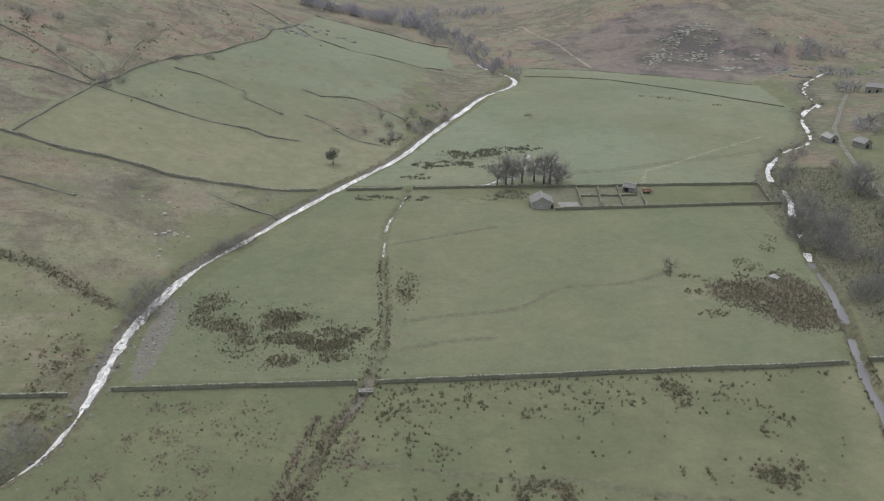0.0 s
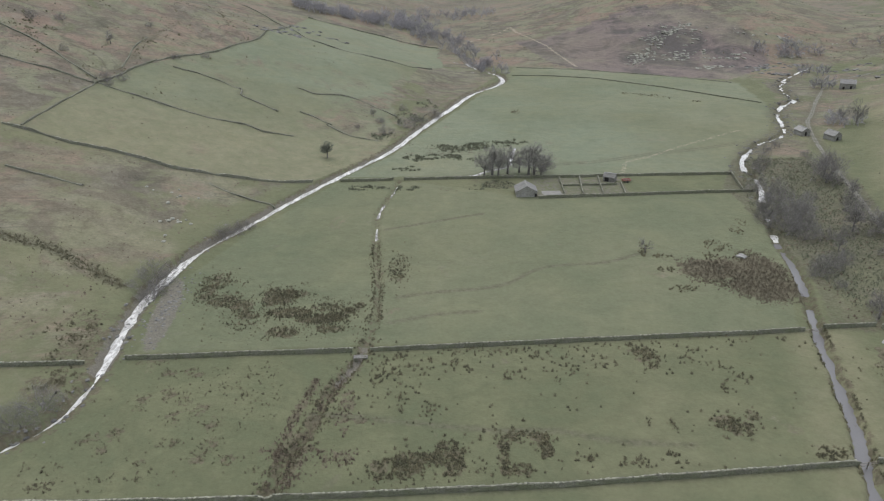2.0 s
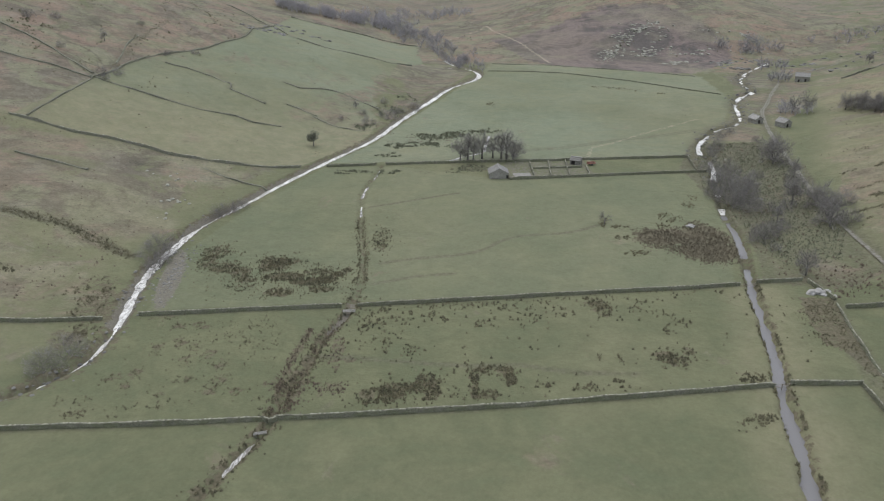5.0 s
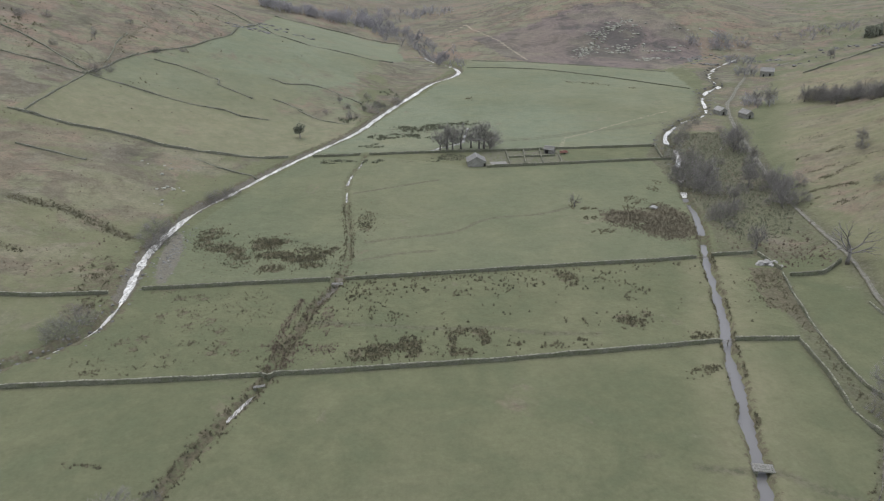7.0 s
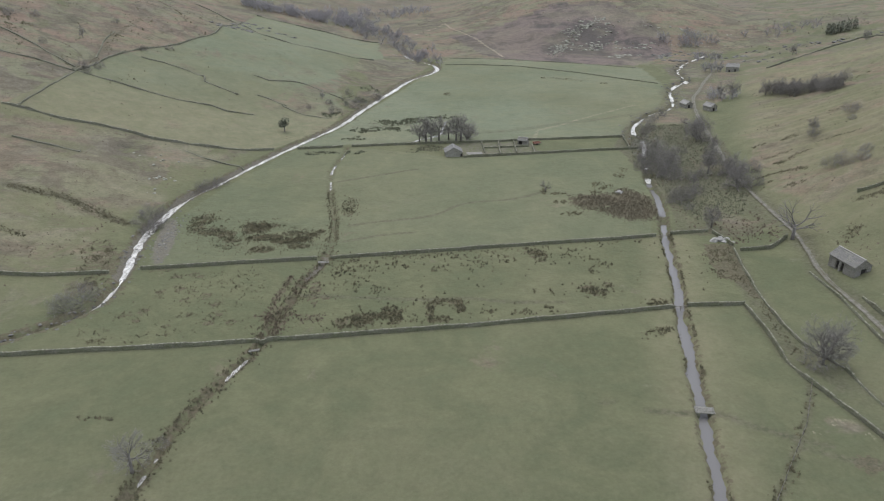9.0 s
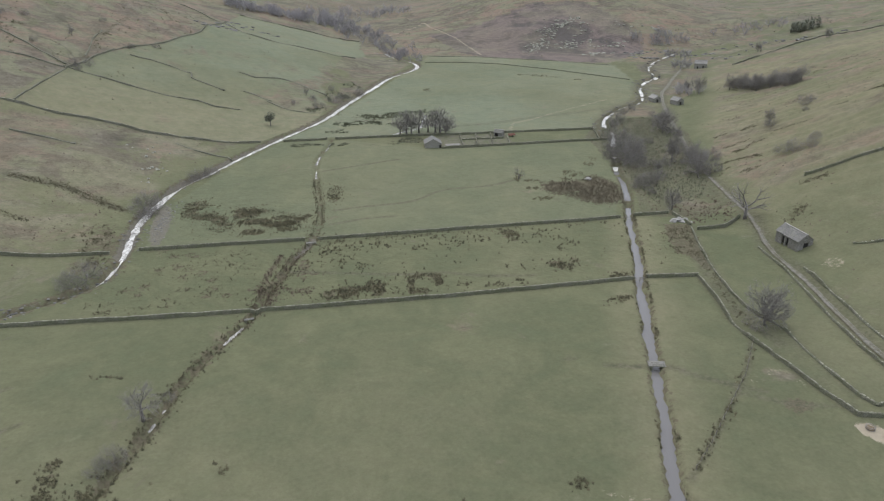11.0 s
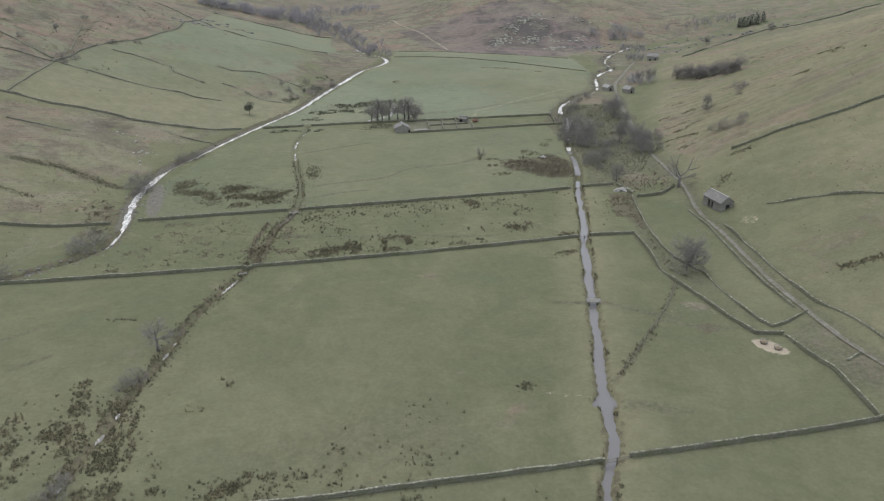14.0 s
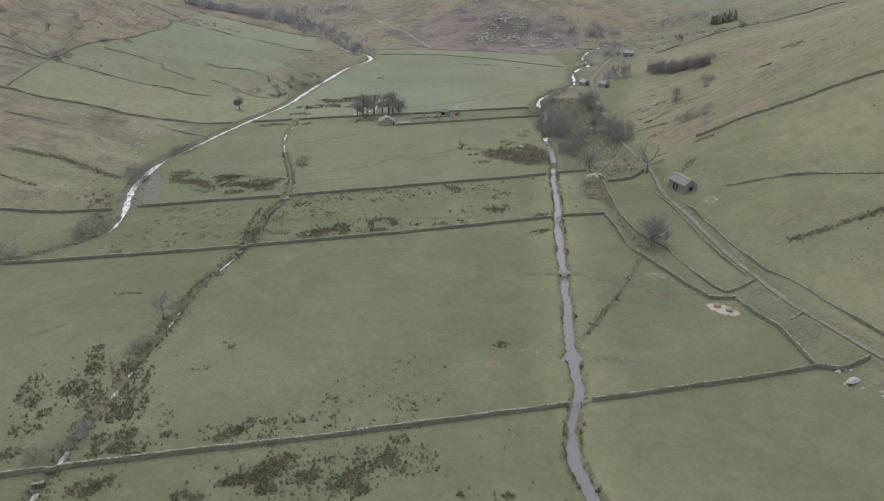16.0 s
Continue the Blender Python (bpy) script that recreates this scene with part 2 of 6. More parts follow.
def smooth_line(points, step):
    """A rounded line through the points, cut into even steps."""
    p = np.array(points, float)
    q = np.vstack([2 * p[0] - p[1], p, 2 * p[-1] - p[-2]])
    out = []
    for i in range(1, len(q) - 2):
        t = np.linspace(0, 1, 24, endpoint=False)[:, None]
        a, b, c, d = q[i - 1], q[i], q[i + 1], q[i + 2]
        out.append(0.5 * (2 * b + (c - a) * t + (2 * a - 5 * b + 4 * c - d) * t ** 2 + (3 * b - a - 3 * c + d) * t ** 3))
    out = np.vstack(out + [p[-1:]])
    return even_line(out, step)


def even_line(points, step):
    p = np.array(points, float)
    s = np.r_[0, np.cumsum(np.hypot(*np.diff(p[:, :2], axis=0).T))]
    n = max(2, int(round(s[-1] / step)) + 1)
    u = np.linspace(0, s[-1], n)
    return np.stack([np.interp(u, s, p[:, k]) for k in range(p.shape[1])], 1)


def line_distance(x, y, line):
    """How far the places lie from a line."""
    d = np.full(np.shape(x), 1e9)
    lo, hi = line.min(0) - 30, line.max(0) + 30
    near = (x > lo[0]) & (x < hi[0]) & (y > lo[1]) & (y < hi[1])
    px, py, best = x[near], y[near], d[near]
    for a, b in zip(line[:-1], line[1:]):
        v = b - a
        t = np.clip(((px - a[0]) * v[0] + (py - a[1]) * v[1]) / (v @ v + 1e-9), 0, 1)
        best = np.minimum(best, np.hypot(px - a[0] - t * v[0], py - a[1] - t * v[1]))
    d[near] = best
    return d


def inside(x, y, poly):
    hit, n = np.zeros(np.shape(x), bool), len(poly)
    for i in range(n):
        (ax, ay), (bx, by) = poly[i], poly[(i + 1) % n]
        hit ^= ((ay > y) != (by > y)) & (x < (bx - ax) * (y - ay) / (by - ay + 1e-12) + ax)
    return hit


def step_down(v, a, b):
    """1 up to a, 0 from b on, smooth between."""
    t = np.clip((b - v) / (b - a), 0, 1)
    return t * t * (3 - 2 * t)


def soft_ramp(v, k):
    return 0.5 * (v + np.sqrt(v * v + k * k))


# ---- the lie of the land ----
RIVER_WEST = smooth_line([(-112, 66), (-97, 74), (-85, 82), (-76, 89), (-71, 96), (-69, 105), (-69.4, 118), (-70.6, 129), (-71.2, 142), (-70, 157), (-66, 175),
                          (-59.5, 189), (-50, 211), (-37.5, 237), (-17.5, 275.5), (-5.5, 312), (9, 352), (22, 388), (41, 420), (42, 445), (26, 480), (20, 540)], 2.5)
RIVER_EAST = smooth_line([(66, -300), (52, -160), (42, -75), (39.5, -48), (39, -39), (39.5, -31), (43.8, -20), (48, -11), (51.2, 3), (56.5, 20), (62.6, 41), (67.4, 57), (71.5, 70), (75.2, 84), (78.8, 93.5),
                          (83.6, 111), (89.3, 131), (95.6, 150), (99.5, 166), (101, 176), (110, 207), (118.5, 232), (119.5, 247), (124, 261), (131, 272.5), (140, 284.5), (149, 291), (158, 300), (165, 316), (172, 338), (183, 357),
                          (195, 370), (199, 391), (206, 412), (226, 440), (250, 470)], 2.5)
STREAM = smooth_line([(-12, 236), (-13, 226), (-17, 203), (-16, 179), (-14, 159), (-13, 138), (-15, 119), (-17, 112), (-19.5, 106), (-21, 99.6), (-21.7, 94), (-23.5, 89), (-25.2, 86), (-25.4, 81),
                      (-27, 73), (-31, 64), (-37, 49), (-40, 36), (-42, 27), (-45, 16), (-47, 6), (-50, -5), (-52, -14), (-53, -20), (-56, -34), (-60, -60), (-72, -130), (-84, -300)], 2.5)
LANE = smooth_line([(128, -75), (118, -35), (115, -17), (112.3, 3), (111.6, 14), (111.9, 25.5), (112.3, 38), (114, 55), (116.4, 74), (117.6, 92), (124, 119), (134, 174), (147, 222),
                    (163, 278), (177, 317), (188, 336), (210, 374), (240, 417), (275, 430), (330, 450)], 2.5)
TRICKLE = smooth_line([(4, 239.6), (16, 242), (20, 246), (27, 250.5), (30.5, 255), (32, 264), (35, 279)], 2)
FARM_TRACK = smooth_line([(70, 237), (75, 254), (78, 259), (91, 268), (110, 284), (140, 306)], 2)
CROSS_TRACK = smooth_line([(42, 254), (56, 257), (66, 259), (87, 268), (110, 276), (132, 285)], 2)
SIDE_TRACK = smooth_line([(112, 21), (103, 15), (104, 6), (106, 0), (108, -8), (111, -16), (115, -26)], 3)
BRIDGE_PATH = smooth_line([(52, 42.5), (58, 41.2), (63.5, 40.6), (66, 40), (70.2, 36), (76, 32), (81, 29)], 2)
DARK_LINES = [smooth_line([(-13.7, 189.5), (-4, 193.6), (16.5, 202.3)], 3), smooth_line([(-8.7, 145), (1.7, 148), (12.3, 149.4), (20.2, 152.7), (27.2, 159.6), (34, 163), (49, 165.3), (61, 172)], 3), smooth_line([(-9.6, 132.5), (1.6, 136.4), (11.6, 137.8)], 3),
          smooth_line([(-22.6, 98.1), (-12.2, 96.6), (11.3, 92.6), (22.4, 92.5), (32.8, 89.4), (46.6, 88)], 3),
          smooth_line([(54, -1), (60, -3), (66, -6)], 2), smooth_line([(54, -2.6), (60, -4.6), (64, -6)], 2), smooth_line([(75, 30), (85, 24), (96, 22)], 2), smooth_line([(89, 49), (80, 35), (74, 28), (63, 15), (55, 6)], 2),
          # last two: dark strokes for ground swells, their shading put into the colour
          smooth_line([(-136, 300), (-138, 337), (-139, 363), (-137, 394)], 4), smooth_line([(-79, 44), (-73, 48)], 2), smooth_line([(-73, 30), (-66, 35)], 2)]
FELL_TRACK = smooth_line([(97, 470), (89, 511), (79, 556), (70, 592), (66, 622), (59, 608), (40, 583), (25, 567)], 5)
FOOT_WEST = [(-200, -120), (0, -108), (60, -97), (117, -78), (200, -56), (236, -44), (300, -24), (423, 32), (450, 22), (490, 8), (560, 0), (700, 20), (1200, 20)]
FOOT_EAST = [(-200, 104), (0, 104), (60, 108), (110, 112), (160, 126), (230, 152), (290, 182), (400, 232), (600, 330), (1200, 600)]
GRADE_EAST = [(-100, 0.34), (60, 0.40), (90, 0.44), (120, 0.52), (170, 0.46), (260, 0.32), (420, 0.20), (700, 0.16)]


# where the rushes grow: centre, half widths, number of clumps
PASTURE_RUSHES = [(-5.9, 82.2, 5.2, 3.2, 120), (-2.9, 84.4, 4.2, 2.3, 70), (3.4, 86.9, 2.8, 3.1, 70), (4.4, 83.1, 1.9, 2.3, 35), (2.8, 81.1, 1.2, 0.6, 12), (0.2, 85.6, 2.1, 1.2, 25),
    (13.1, 88.3, 1.1, 2.5, 22), (15.0, 90.5, 1.6, 1.5, 14), (18.3, 91.2, 2.9, 1.3, 32), (20.3, 87.1, 1.3, 2.5, 40), (13.0, 84.5, 0.9, 2.1, 12), (12.8, 81.8, 1.0, 1.3, 14),
    (15.7, 82.1, 2.0, 1.3, 26), (20.3, 89.7, 1.1, 1.2, 10), (46.5, 116.9, 2.6, 4.8, 70), (44.6, 119.8, 1.6, 2.3, 15), (54.8, 94.3, 2.3, 2.4, 32), (57.0, 92.7, 2.7, 2.7, 50),
    (60.6, 96.1, 1.4, 1.7, 12)]
PASTURE_KNOTS = [(42.2, 85.7, 1.7, 0.6, 10), (42.6, 83.5, 0.7, 0.4, 4), (36.9, 83.6, 1.5, 1.9, 16), (33.3, 84.1, 0.6, 1.0, 5), (26.5, 84.5, 1.7, 2.1, 14), (44.7, 93.2, 0.9, 2.4, 10),
    (40.9, 95.2, 0.6, 1.2, 4), (70.4, 85.2, 2.7, 2.5, 36), (59.1, 104.7, 1.8, 2.0, 9), (64.2, 108.7, 1.5, 2.0, 10), (61.4, 111.2, 1.8, 2.0, 9), (58.0, 114.6, 1.5, 1.4, 6),
    (-0.4, 99.2, 1.4, 2.9, 14), (-6.7, 100.1, 1.9, 3.0, 12), (-12.6, 101.4, 2.4, 2.5, 7), (-5.7, 103.7, 1.2, 1.4, 5), (64.2, 71.3, 2.7, 1.8, 16), (12.4, 93.1, 0.9, 1.9, 6),
    (8.9, 90.4, 1.1, 1.2, 4)]
WALL_FOOT_RUSHES = [(6.7, 120.9, 4.0, 2.6, 22), (5.2, 114.6, 1.6, 1.5, 8), (7.5, 113.3, 1.3, 2.0, 8), (-8.6, 114.8, 5.0, 3.8, 40), (-10.8, 109.3, 1.7, 2.0, 14), (-5.2, 106.8, 3.6, 5.0, 18),
    (-1.1, 113.9, 2.5, 3.8, 12), (16.9, 110.8, 2.2, 2.4, 12), (23.4, 117.6, 2.6, 2.0, 12), (15.8, 119.6, 5.2, 1.5, 10), (28.4, 112.5, 3.0, 2.6, 16), (25.8, 108.2, 1.5, 1.4, 5),
    (37.0, 114.8, 2.6, 2.6, 12), (32.4, 117.6, 5.2, 2.6, 10), (54.2, 116.7, 1.3, 1.5, 6), (58.3, 119.3, 2.0, 1.2, 6), (9.5, 81.6, 0.6, 0.9, 4)]
DITCH_RUSHES = [(-16.1, 101.6, 1.7, 4.5, 32), (-16.8, 96.6, 2.3, 1.7, 16), (-18.3, 86.5, 1.5, 1.0, 8), (-15.0, 85.7, 2.1, 2.5, 36), (-15.8, 93.0, 0.7, 1.9, 6), (-18.0, 84.0, 0.6, 1.5, 5),
    (-13.3, 95.9, 1.3, 1.2, 6), (-23.9, 85.2, 3.2, 2.4, 90), (-23.8, 81.4, 2.1, 2.4, 60), (-25.3, 78.9, 2.4, 1.3, 44), (-28.1, 87.9, 2.1, 1.0, 14), (-21.6, 87.6, 1.5, 1.8, 20),
    (-19.1, 107.1, 1.2, 3.0, 24)]
WEST_PASTURE_KNOTS = [(-51.8, 104.6, 1.9, 2.3, 20), (-55.9, 102.9, 1.4, 1.7, 12), (-47.7, 102.5, 1.6, 1.8, 10), (-48.4, 97.2, 1.9, 2.1, 16), (-46.5, 89.5, 2.7, 1.3, 26), (-44.0, 99.4, 1.7, 2.1, 10),
    (-40.5, 95.1, 2.3, 2.1, 18), (-39.5, 89.0, 1.8, 2.5, 26), (-35.3, 85.3, 2.1, 1.5, 26), (-40.1, 85.5, 1.7, 1.3, 14), (-54.3, 112.4, 1.9, 1.7, 16), (-50.1, 112.8, 2.0, 1.5, 16),
    (-58.6, 116.2, 3.2, 2.0, 14), (-47.8, 111.2, 1.7, 1.2, 8), (-60.6, 91.5, 1.6, 1.5, 14), (-62.3, 89.8, 0.6, 0.9, 6), (-57.0, 92.7, 1.3, 1.5, 14), (-57.7, 88.2, 1.3, 1.8, 12),
    (-49.9, 84.8, 0.8, 1.0, 8)]
WEST_PASTURE_TUFTS = [(-48.9, 81.0, 1.3, 1.3, 10), (-54.2, 80.4, 4.0, 1.0, 14), (-63.4, 78.8, 1.9, 1.3, 26), (-65.4, 78.8, 1.4, 0.9, 14), (-68.9, 83.0, 0.8, 1.4, 8), (-65.6, 82.9, 0.8, 0.9, 6),
    (-63.6, 83.6, 1.1, 0.9, 6), (-56.4, 77.9, 1.2, 0.6, 6), (-36.6, 105.1, 1.9, 2.1, 12), (-40.2, 105.2, 1.0, 2.3, 7), (-34.8, 107.4, 4.8, 6.8, 30), (-39.4, 112.1, 7.4, 4.7, 26),
    (-44.4, 107.5, 2.5, 4.5, 10), (-29.7, 83.0, 0.7, 0.9, 6), (-34.8, 97.0, 1.6, 3.3, 8), (-31.1, 101.0, 1.6, 4.2, 14)]
RUSH_BAND = [(-56.0, 154.1, 4.0, 5.2, 60), (-56.5, 147.5, 2.9, 4.9, 40), (-51.1, 144.0, 4.4, 3.4, 50), (-46.1, 140.9, 3.5, 3.3, 50), (-39.7, 145.5, 2.4, 5.3, 70), (-36.1, 145.7, 3.3, 4.5, 80),
    (-34.2, 147.2, 3.9, 2.2, 30), (-34.0, 137.6, 5.7, 2.5, 90), (-26.5, 134.4, 5.7, 2.5, 80), (-22.4, 135.7, 2.8, 2.3, 40), (-25.1, 140.4, 4.4, 2.0, 26), (-19.6, 138.4, 1.4, 1.5, 18),
    (-17.2, 140.9, 1.5, 1.4, 14), (-33.7, 128.5, 4.1, 2.5, 50), (-43.6, 136.3, 2.9, 2.0, 24), (-23.1, 129.9, 3.3, 2.3, 30), (-43.9, 131.6, 4.1, 2.5, 16), (-8.7, 162.8, 2.9, 7.9, 32),
    (-9.3, 157.2, 2.2, 5.2, 14)]
STREAM_RUSHES = [(-65.0, 8.2, 2.1, 5.9, 40), (-62.8, 2.8, 1.4, 2.9, 26), (-59.3, -1.9, 1.8, 1.6, 20), (-63.0, -6.3, 1.5, 2.7, 16), (-59.8, -6.8, 1.2, 1.5, 10), (-61.5, -13.4, 2.2, 1.6, 24),
    (-56.2, 6.3, 2.8, 3.2, 70), (-52.4, 3.9, 2.3, 4.4, 50), (-54.1, 13.3, 1.7, 2.7, 36), (-54.6, 18.0, 2.0, 2.6, 24), (-52.6, 0.8, 2.3, 1.8, 14), (-55.0, 22.0, 1.6, 1.4, 12),
    (-47.5, 12.4, 2.9, 2.4, 44), (-45.3, 13.1, 1.2, 2.9, 20), (-45.1, -1.6, 2.3, 2.9, 60), (-43.4, -4.7, 1.5, 2.4, 36), (-46.0, -5.0, 1.5, 2.4, 26), (-43.9, 3.2, 2.3, 2.4, 30),
    (-42.0, 6.8, 0.6, 4.4, 26)]
STREAM_KNOTS = [(-44.4, 8.5, 1.4, 1.7, 10), (-40.6, -2.6, 0.9, 4.8, 20), (-46.7, -12.9, 1.3, 2.8, 28), (-42.2, -15.2, 2.5, 1.9, 60), (-43.0, -11.7, 2.2, 1.8, 26), (-41.1, -11.1, 1.0, 1.5, 10),
    (-46.8, -16.4, 1.4, 0.7, 12), (-34.6, -12.9, 1.1, 1.5, 14), (-39.3, -17.6, 1.6, 0.9, 14), (-37.9, -15.9, 0.6, 1.3, 6), (-46.0, -25.5, 2.9, 2.0, 70), (-43.5, -24.5, 1.9, 1.5, 26),
    (-22.6, -14.7, 1.9, 1.6, 32), (-21.1, -13.9, 1.7, 1.3, 18), (-24.6, -15.7, 1.2, 0.9, 10), (-16.2, -17.0, 1.7, 1.8, 18), (-18.6, -11.0, 1.6, 1.2, 8), (-15.3, -12.4, 1.3, 0.7, 6),
    (-11.0, -13.3, 2.2, 1.0, 8)]
NEAR_RUSHES = [(-17.7, -27.7, 4.0, 1.6, 120), (-21.0, -28.0, 2.9, 1.0, 40), (-14.9, -25.3, 3.0, 2.2, 80), (-15.6, -30.5, 1.9, 1.7, 60), (-12.0, -23.7, 1.6, 1.3, 30), (-9.0, -29.4, 2.0, 1.7, 40),
    (-7.0, -28.5, 1.4, 1.6, 18), (-3.2, -31.8, 2.4, 2.0, 60), (-0.8, -31.0, 2.0, 2.3, 60), (0.5, -33.9, 1.5, 1.5, 40), (5.0, -27.5, 2.0, 1.9, 44), (7.2, -26.3, 1.6, 2.7, 26),
    (1.9, -28.5, 2.0, 1.4, 26), (7.2, -30.2, 1.2, 1.4, 12), (-3.9, -25.2, 2.1, 0.8, 8), (1.2, -24.6, 1.2, 0.8, 8), (-29.6, -30.0, 2.0, 1.1, 24), (-27.2, -30.9, 1.4, 0.8, 12),
    (24.7, -40.1, 1.2, 0.9, 14)]
NEAR_KNOTS = [(7.8, -21.8, 0.9, 1.0, 8), (9.8, -22.0, 0.9, 1.3, 8), (17.3, -38.2, 1.0, 0.8, 8), (13.1, -28.3, 2.0, 4.4, 12), (-8.3, -12.6, 1.3, 1.0, 5), (-14.1, -19.3, 1.5, 0.7, 8),
    (10.4, -13.3, 3.4, 5.6, 14), (-3.2, -7.0, 1.1, 1.6, 5), (-3.5, -14.4, 1.3, 2.5, 8), (36.1, 7.5, 1.4, 1.4, 9), (-25.3, 17.6, 1.0, 1.4, 6), (-30.6, 9.5, 1.5, 0.9, 4),
    (-35.0, -7.3, 1.1, 3.9, 6), (9.9, -3.3, 14.3, 10.3, 16), (-0.5, -18.7, 6.4, 1.3, 10)]
LEFT_DITCH = [(-23.0, 109.4), (-24.4, 102.7), (-25.6, 95.7), (-26.5, 88.5), (-26.6, 85.9)]
RIGHT_DITCH = [(-17.1, 111.6), (-19.5, 105.9), (-21.1, 99.6), (-21.7, 93.9), (-23.5, 89.2), (-25.4, 86.8)]


def along(y, table):
    return np.interp(y, [a for a, _ in table], [b for _, b in table])


def land(x, y):
    """The height of the ground before rivers and lane are cut into it."""
    dw = (along(y, FOOT_WEST) - x) * 0.94
    de = (x - along(y, FOOT_EAST)) * 0.95
    z = 0.27 * soft_ramp(dw - 9, 9) + np.minimum(0.0006 * np.maximum(dw - 90, 0) ** 2, 160)
    z = z + np.minimum(along(y, GRADE_EAST) * soft_ramp(de - 4, 10), 220)
    hill = 44 * np.exp(-1.3 * (((x - 230) / 150) ** 2 + ((y - 690) / 190) ** 2))
    z = z + hill * np.clip((y - 470) / 60, 0, 1) + np.minimum(0.18 * soft_ramp(y - 950, 60), 320)
    fell = np.clip((z - 1.0) / 10, 0, 1)
    z = z + fell * (5.0 * fbm(x, y, 70, 3) + 1.3 * fbm(x, y, 14, 5)) + 0.5 * fbm(x, y, 45, 9, 3) + 0.12 * fbm(x, y, 5, 21, 2)
    shelf = np.clip((de - 12) / 20, 0, 1) * np.clip((y - 90) / 40, 0, 1)
    return z + shelf * 0.45 * np.sin((y + 0.42 * x) * 0.75 + 6 * fbm(x, y, 30, 31))


def ground(x, y):
    """The finished height of the ground."""
    x, y = np.asarray(x, float), np.asarray(y, float)
    z = land(x, y)
    wob = 1.6 * fbm(x, y, 5, 41, 3)
    d = line_distance(x, y, RIVER_WEST) + wob + 0.3 * step_down(y, 135, 165) - 0.25 * step_down(-y, -240, -200) + 0.6 * step_down(y, 100, 122) - 0.45 * np.exp(-((y - 145) / 22) ** 2)
    w = step_down(d, 0.9, 2.6)
    z = z * (1 - w) + w * np.minimum(z, -0.9)
    sway = np.where(y < 140, 1.5 * fbm(x * 0.4, y, 11, 43, 3), 0)
    d = line_distance(x + sway, y, RIVER_EAST) + 1.1 * wob - 1.5 * np.exp(-((y - 0.5) / 1.8) ** 2) - 0.2 * step_down(y, -36, -28)
    w = step_down(d, 0.9, 1.6)
    z = z * (1 - w) + w * np.minimum(z, -1.0)
    d = line_distance(x, y, STREAM) + 0.5 * wob
    w = step_down(d, 0.2, 1.3)
    z = z * (1 - w) + w * np.minimum(z, -0.6)
    d = line_distance(x, y, TRICKLE)
    z = z - 0.5 * step_down(d, 0.25, 1.0)
    d = line_distance(x, y, LANE)
    return z - 0.14 * step_down(d, 1.0, 2.2)


def ground_at(x, y):
    return float(ground(np.array([x]), np.array([y]))[0])


def mesh_of(name, verts, faces, material=None, smooth=False):
    me = bpy.data.meshes.new(name)
    me.from_pydata([tuple(v) for v in verts], [], [tuple(int(i) for i in f) for f in faces])
    if material:
        me.materials.append(material)
    if smooth:
        me.shade_smooth()
    me.update()
    return me


def part(name, me, material, parent, label=""):
    """Links a mesh or bmesh as one part under a thing or a part."""
    if isinstance(me, bmesh.types.BMesh):
        data = bpy.data.meshes.new(name)
        me.to_mesh(data)
        me.free()
        me = data
    if material and not me.materials:
        me.materials.append(material)
    ob = new(name, me)
    ob.parent = parent
    return tagged(ob, label)


class Shape:
    """Gathers boxes, tubes and sheets into one mesh."""

    def __init__(self):
        self.v, self.f = [], []

    def add(self, verts, faces):
        k = len(self.v)
        self.v += [tuple(p) for p in verts]
        self.f += [tuple(i + k for i in face) for face in faces]
        return self

    def box(self, x0, x1, y0, y1, z0, z1, m=None, jit=0.0):
        p = [(x, y, z) for z in (z0, z1) for y in (y0, y1) for x in (x0, x1)]
        if jit:
            p = [tuple(c + RNG.uniform(-jit, jit) for c in q) for q in p]
        if m is not None:
            p = [tuple(m @ Vector(q)) for q in p]
        return self.add(p, [(0, 2, 3, 1), (4, 5, 7, 6), (0, 1, 5, 4), (2, 6, 7, 3), (0, 4, 6, 2), (1, 3, 7, 5)])

    def tube(self, path, radii, sides=5, cap=True):
        path = np.array(path, float)
        n = len(path)
        verts = []
        for i in range(n):
            d = path[min(i + 1, n - 1)] - path[max(i - 1, 0)]
            d = d / (np.linalg.norm(d) + 1e-9)
            a = np.cross(d, (0.31, 0.95, 0.07) if abs(d[1]) < 0.9 else (1.0, 0, 0))
            a = a / np.linalg.norm(a)
            b = np.cross(d, a)
            for k in range(sides):
                t = 2 * math.pi * k / sides
                verts.append(path[i] + radii[i] * (math.cos(t) * a + math.sin(t) * b))
        faces = [(i * sides + k, i * sides + (k + 1) % sides, (i + 1) * sides + (k + 1) % sides, (i + 1) * sides + k)
                 for i in range(n - 1) for k in range(sides)]
        if cap:
            faces += [tuple(range(sides))[::-1], tuple((n - 1) * sides + k for k in range(sides))]
        return self.add(verts, faces)

    def mesh(self, name, material=None, smooth=False):
        return mesh_of(name, self.v, self.f, material, smooth)


def thing(name, x, y, z, label, category, group="", kind=""):
    ob = new(name)
    ob.empty_display_size = 0.5
    ob.location = (x, y, z)
    return tagged(ob, label, category, group, kind)

# ---- ground: one sheet to the horizon ----


def graded(lo, hi, step, far_lo, far_hi, grow_lo, grow_hi):
    core = list(np.arange(lo, hi + step / 2, step))
    s, v = step, core[-1]
    while v < far_hi:
        s *= grow_hi
        v += s
        core.append(v)
    s, v, low = step, core[0], []
    while v > far_lo:
        s *= grow_lo
        v -= s
        low.append(v)
    return np.array(low[::-1] + core)


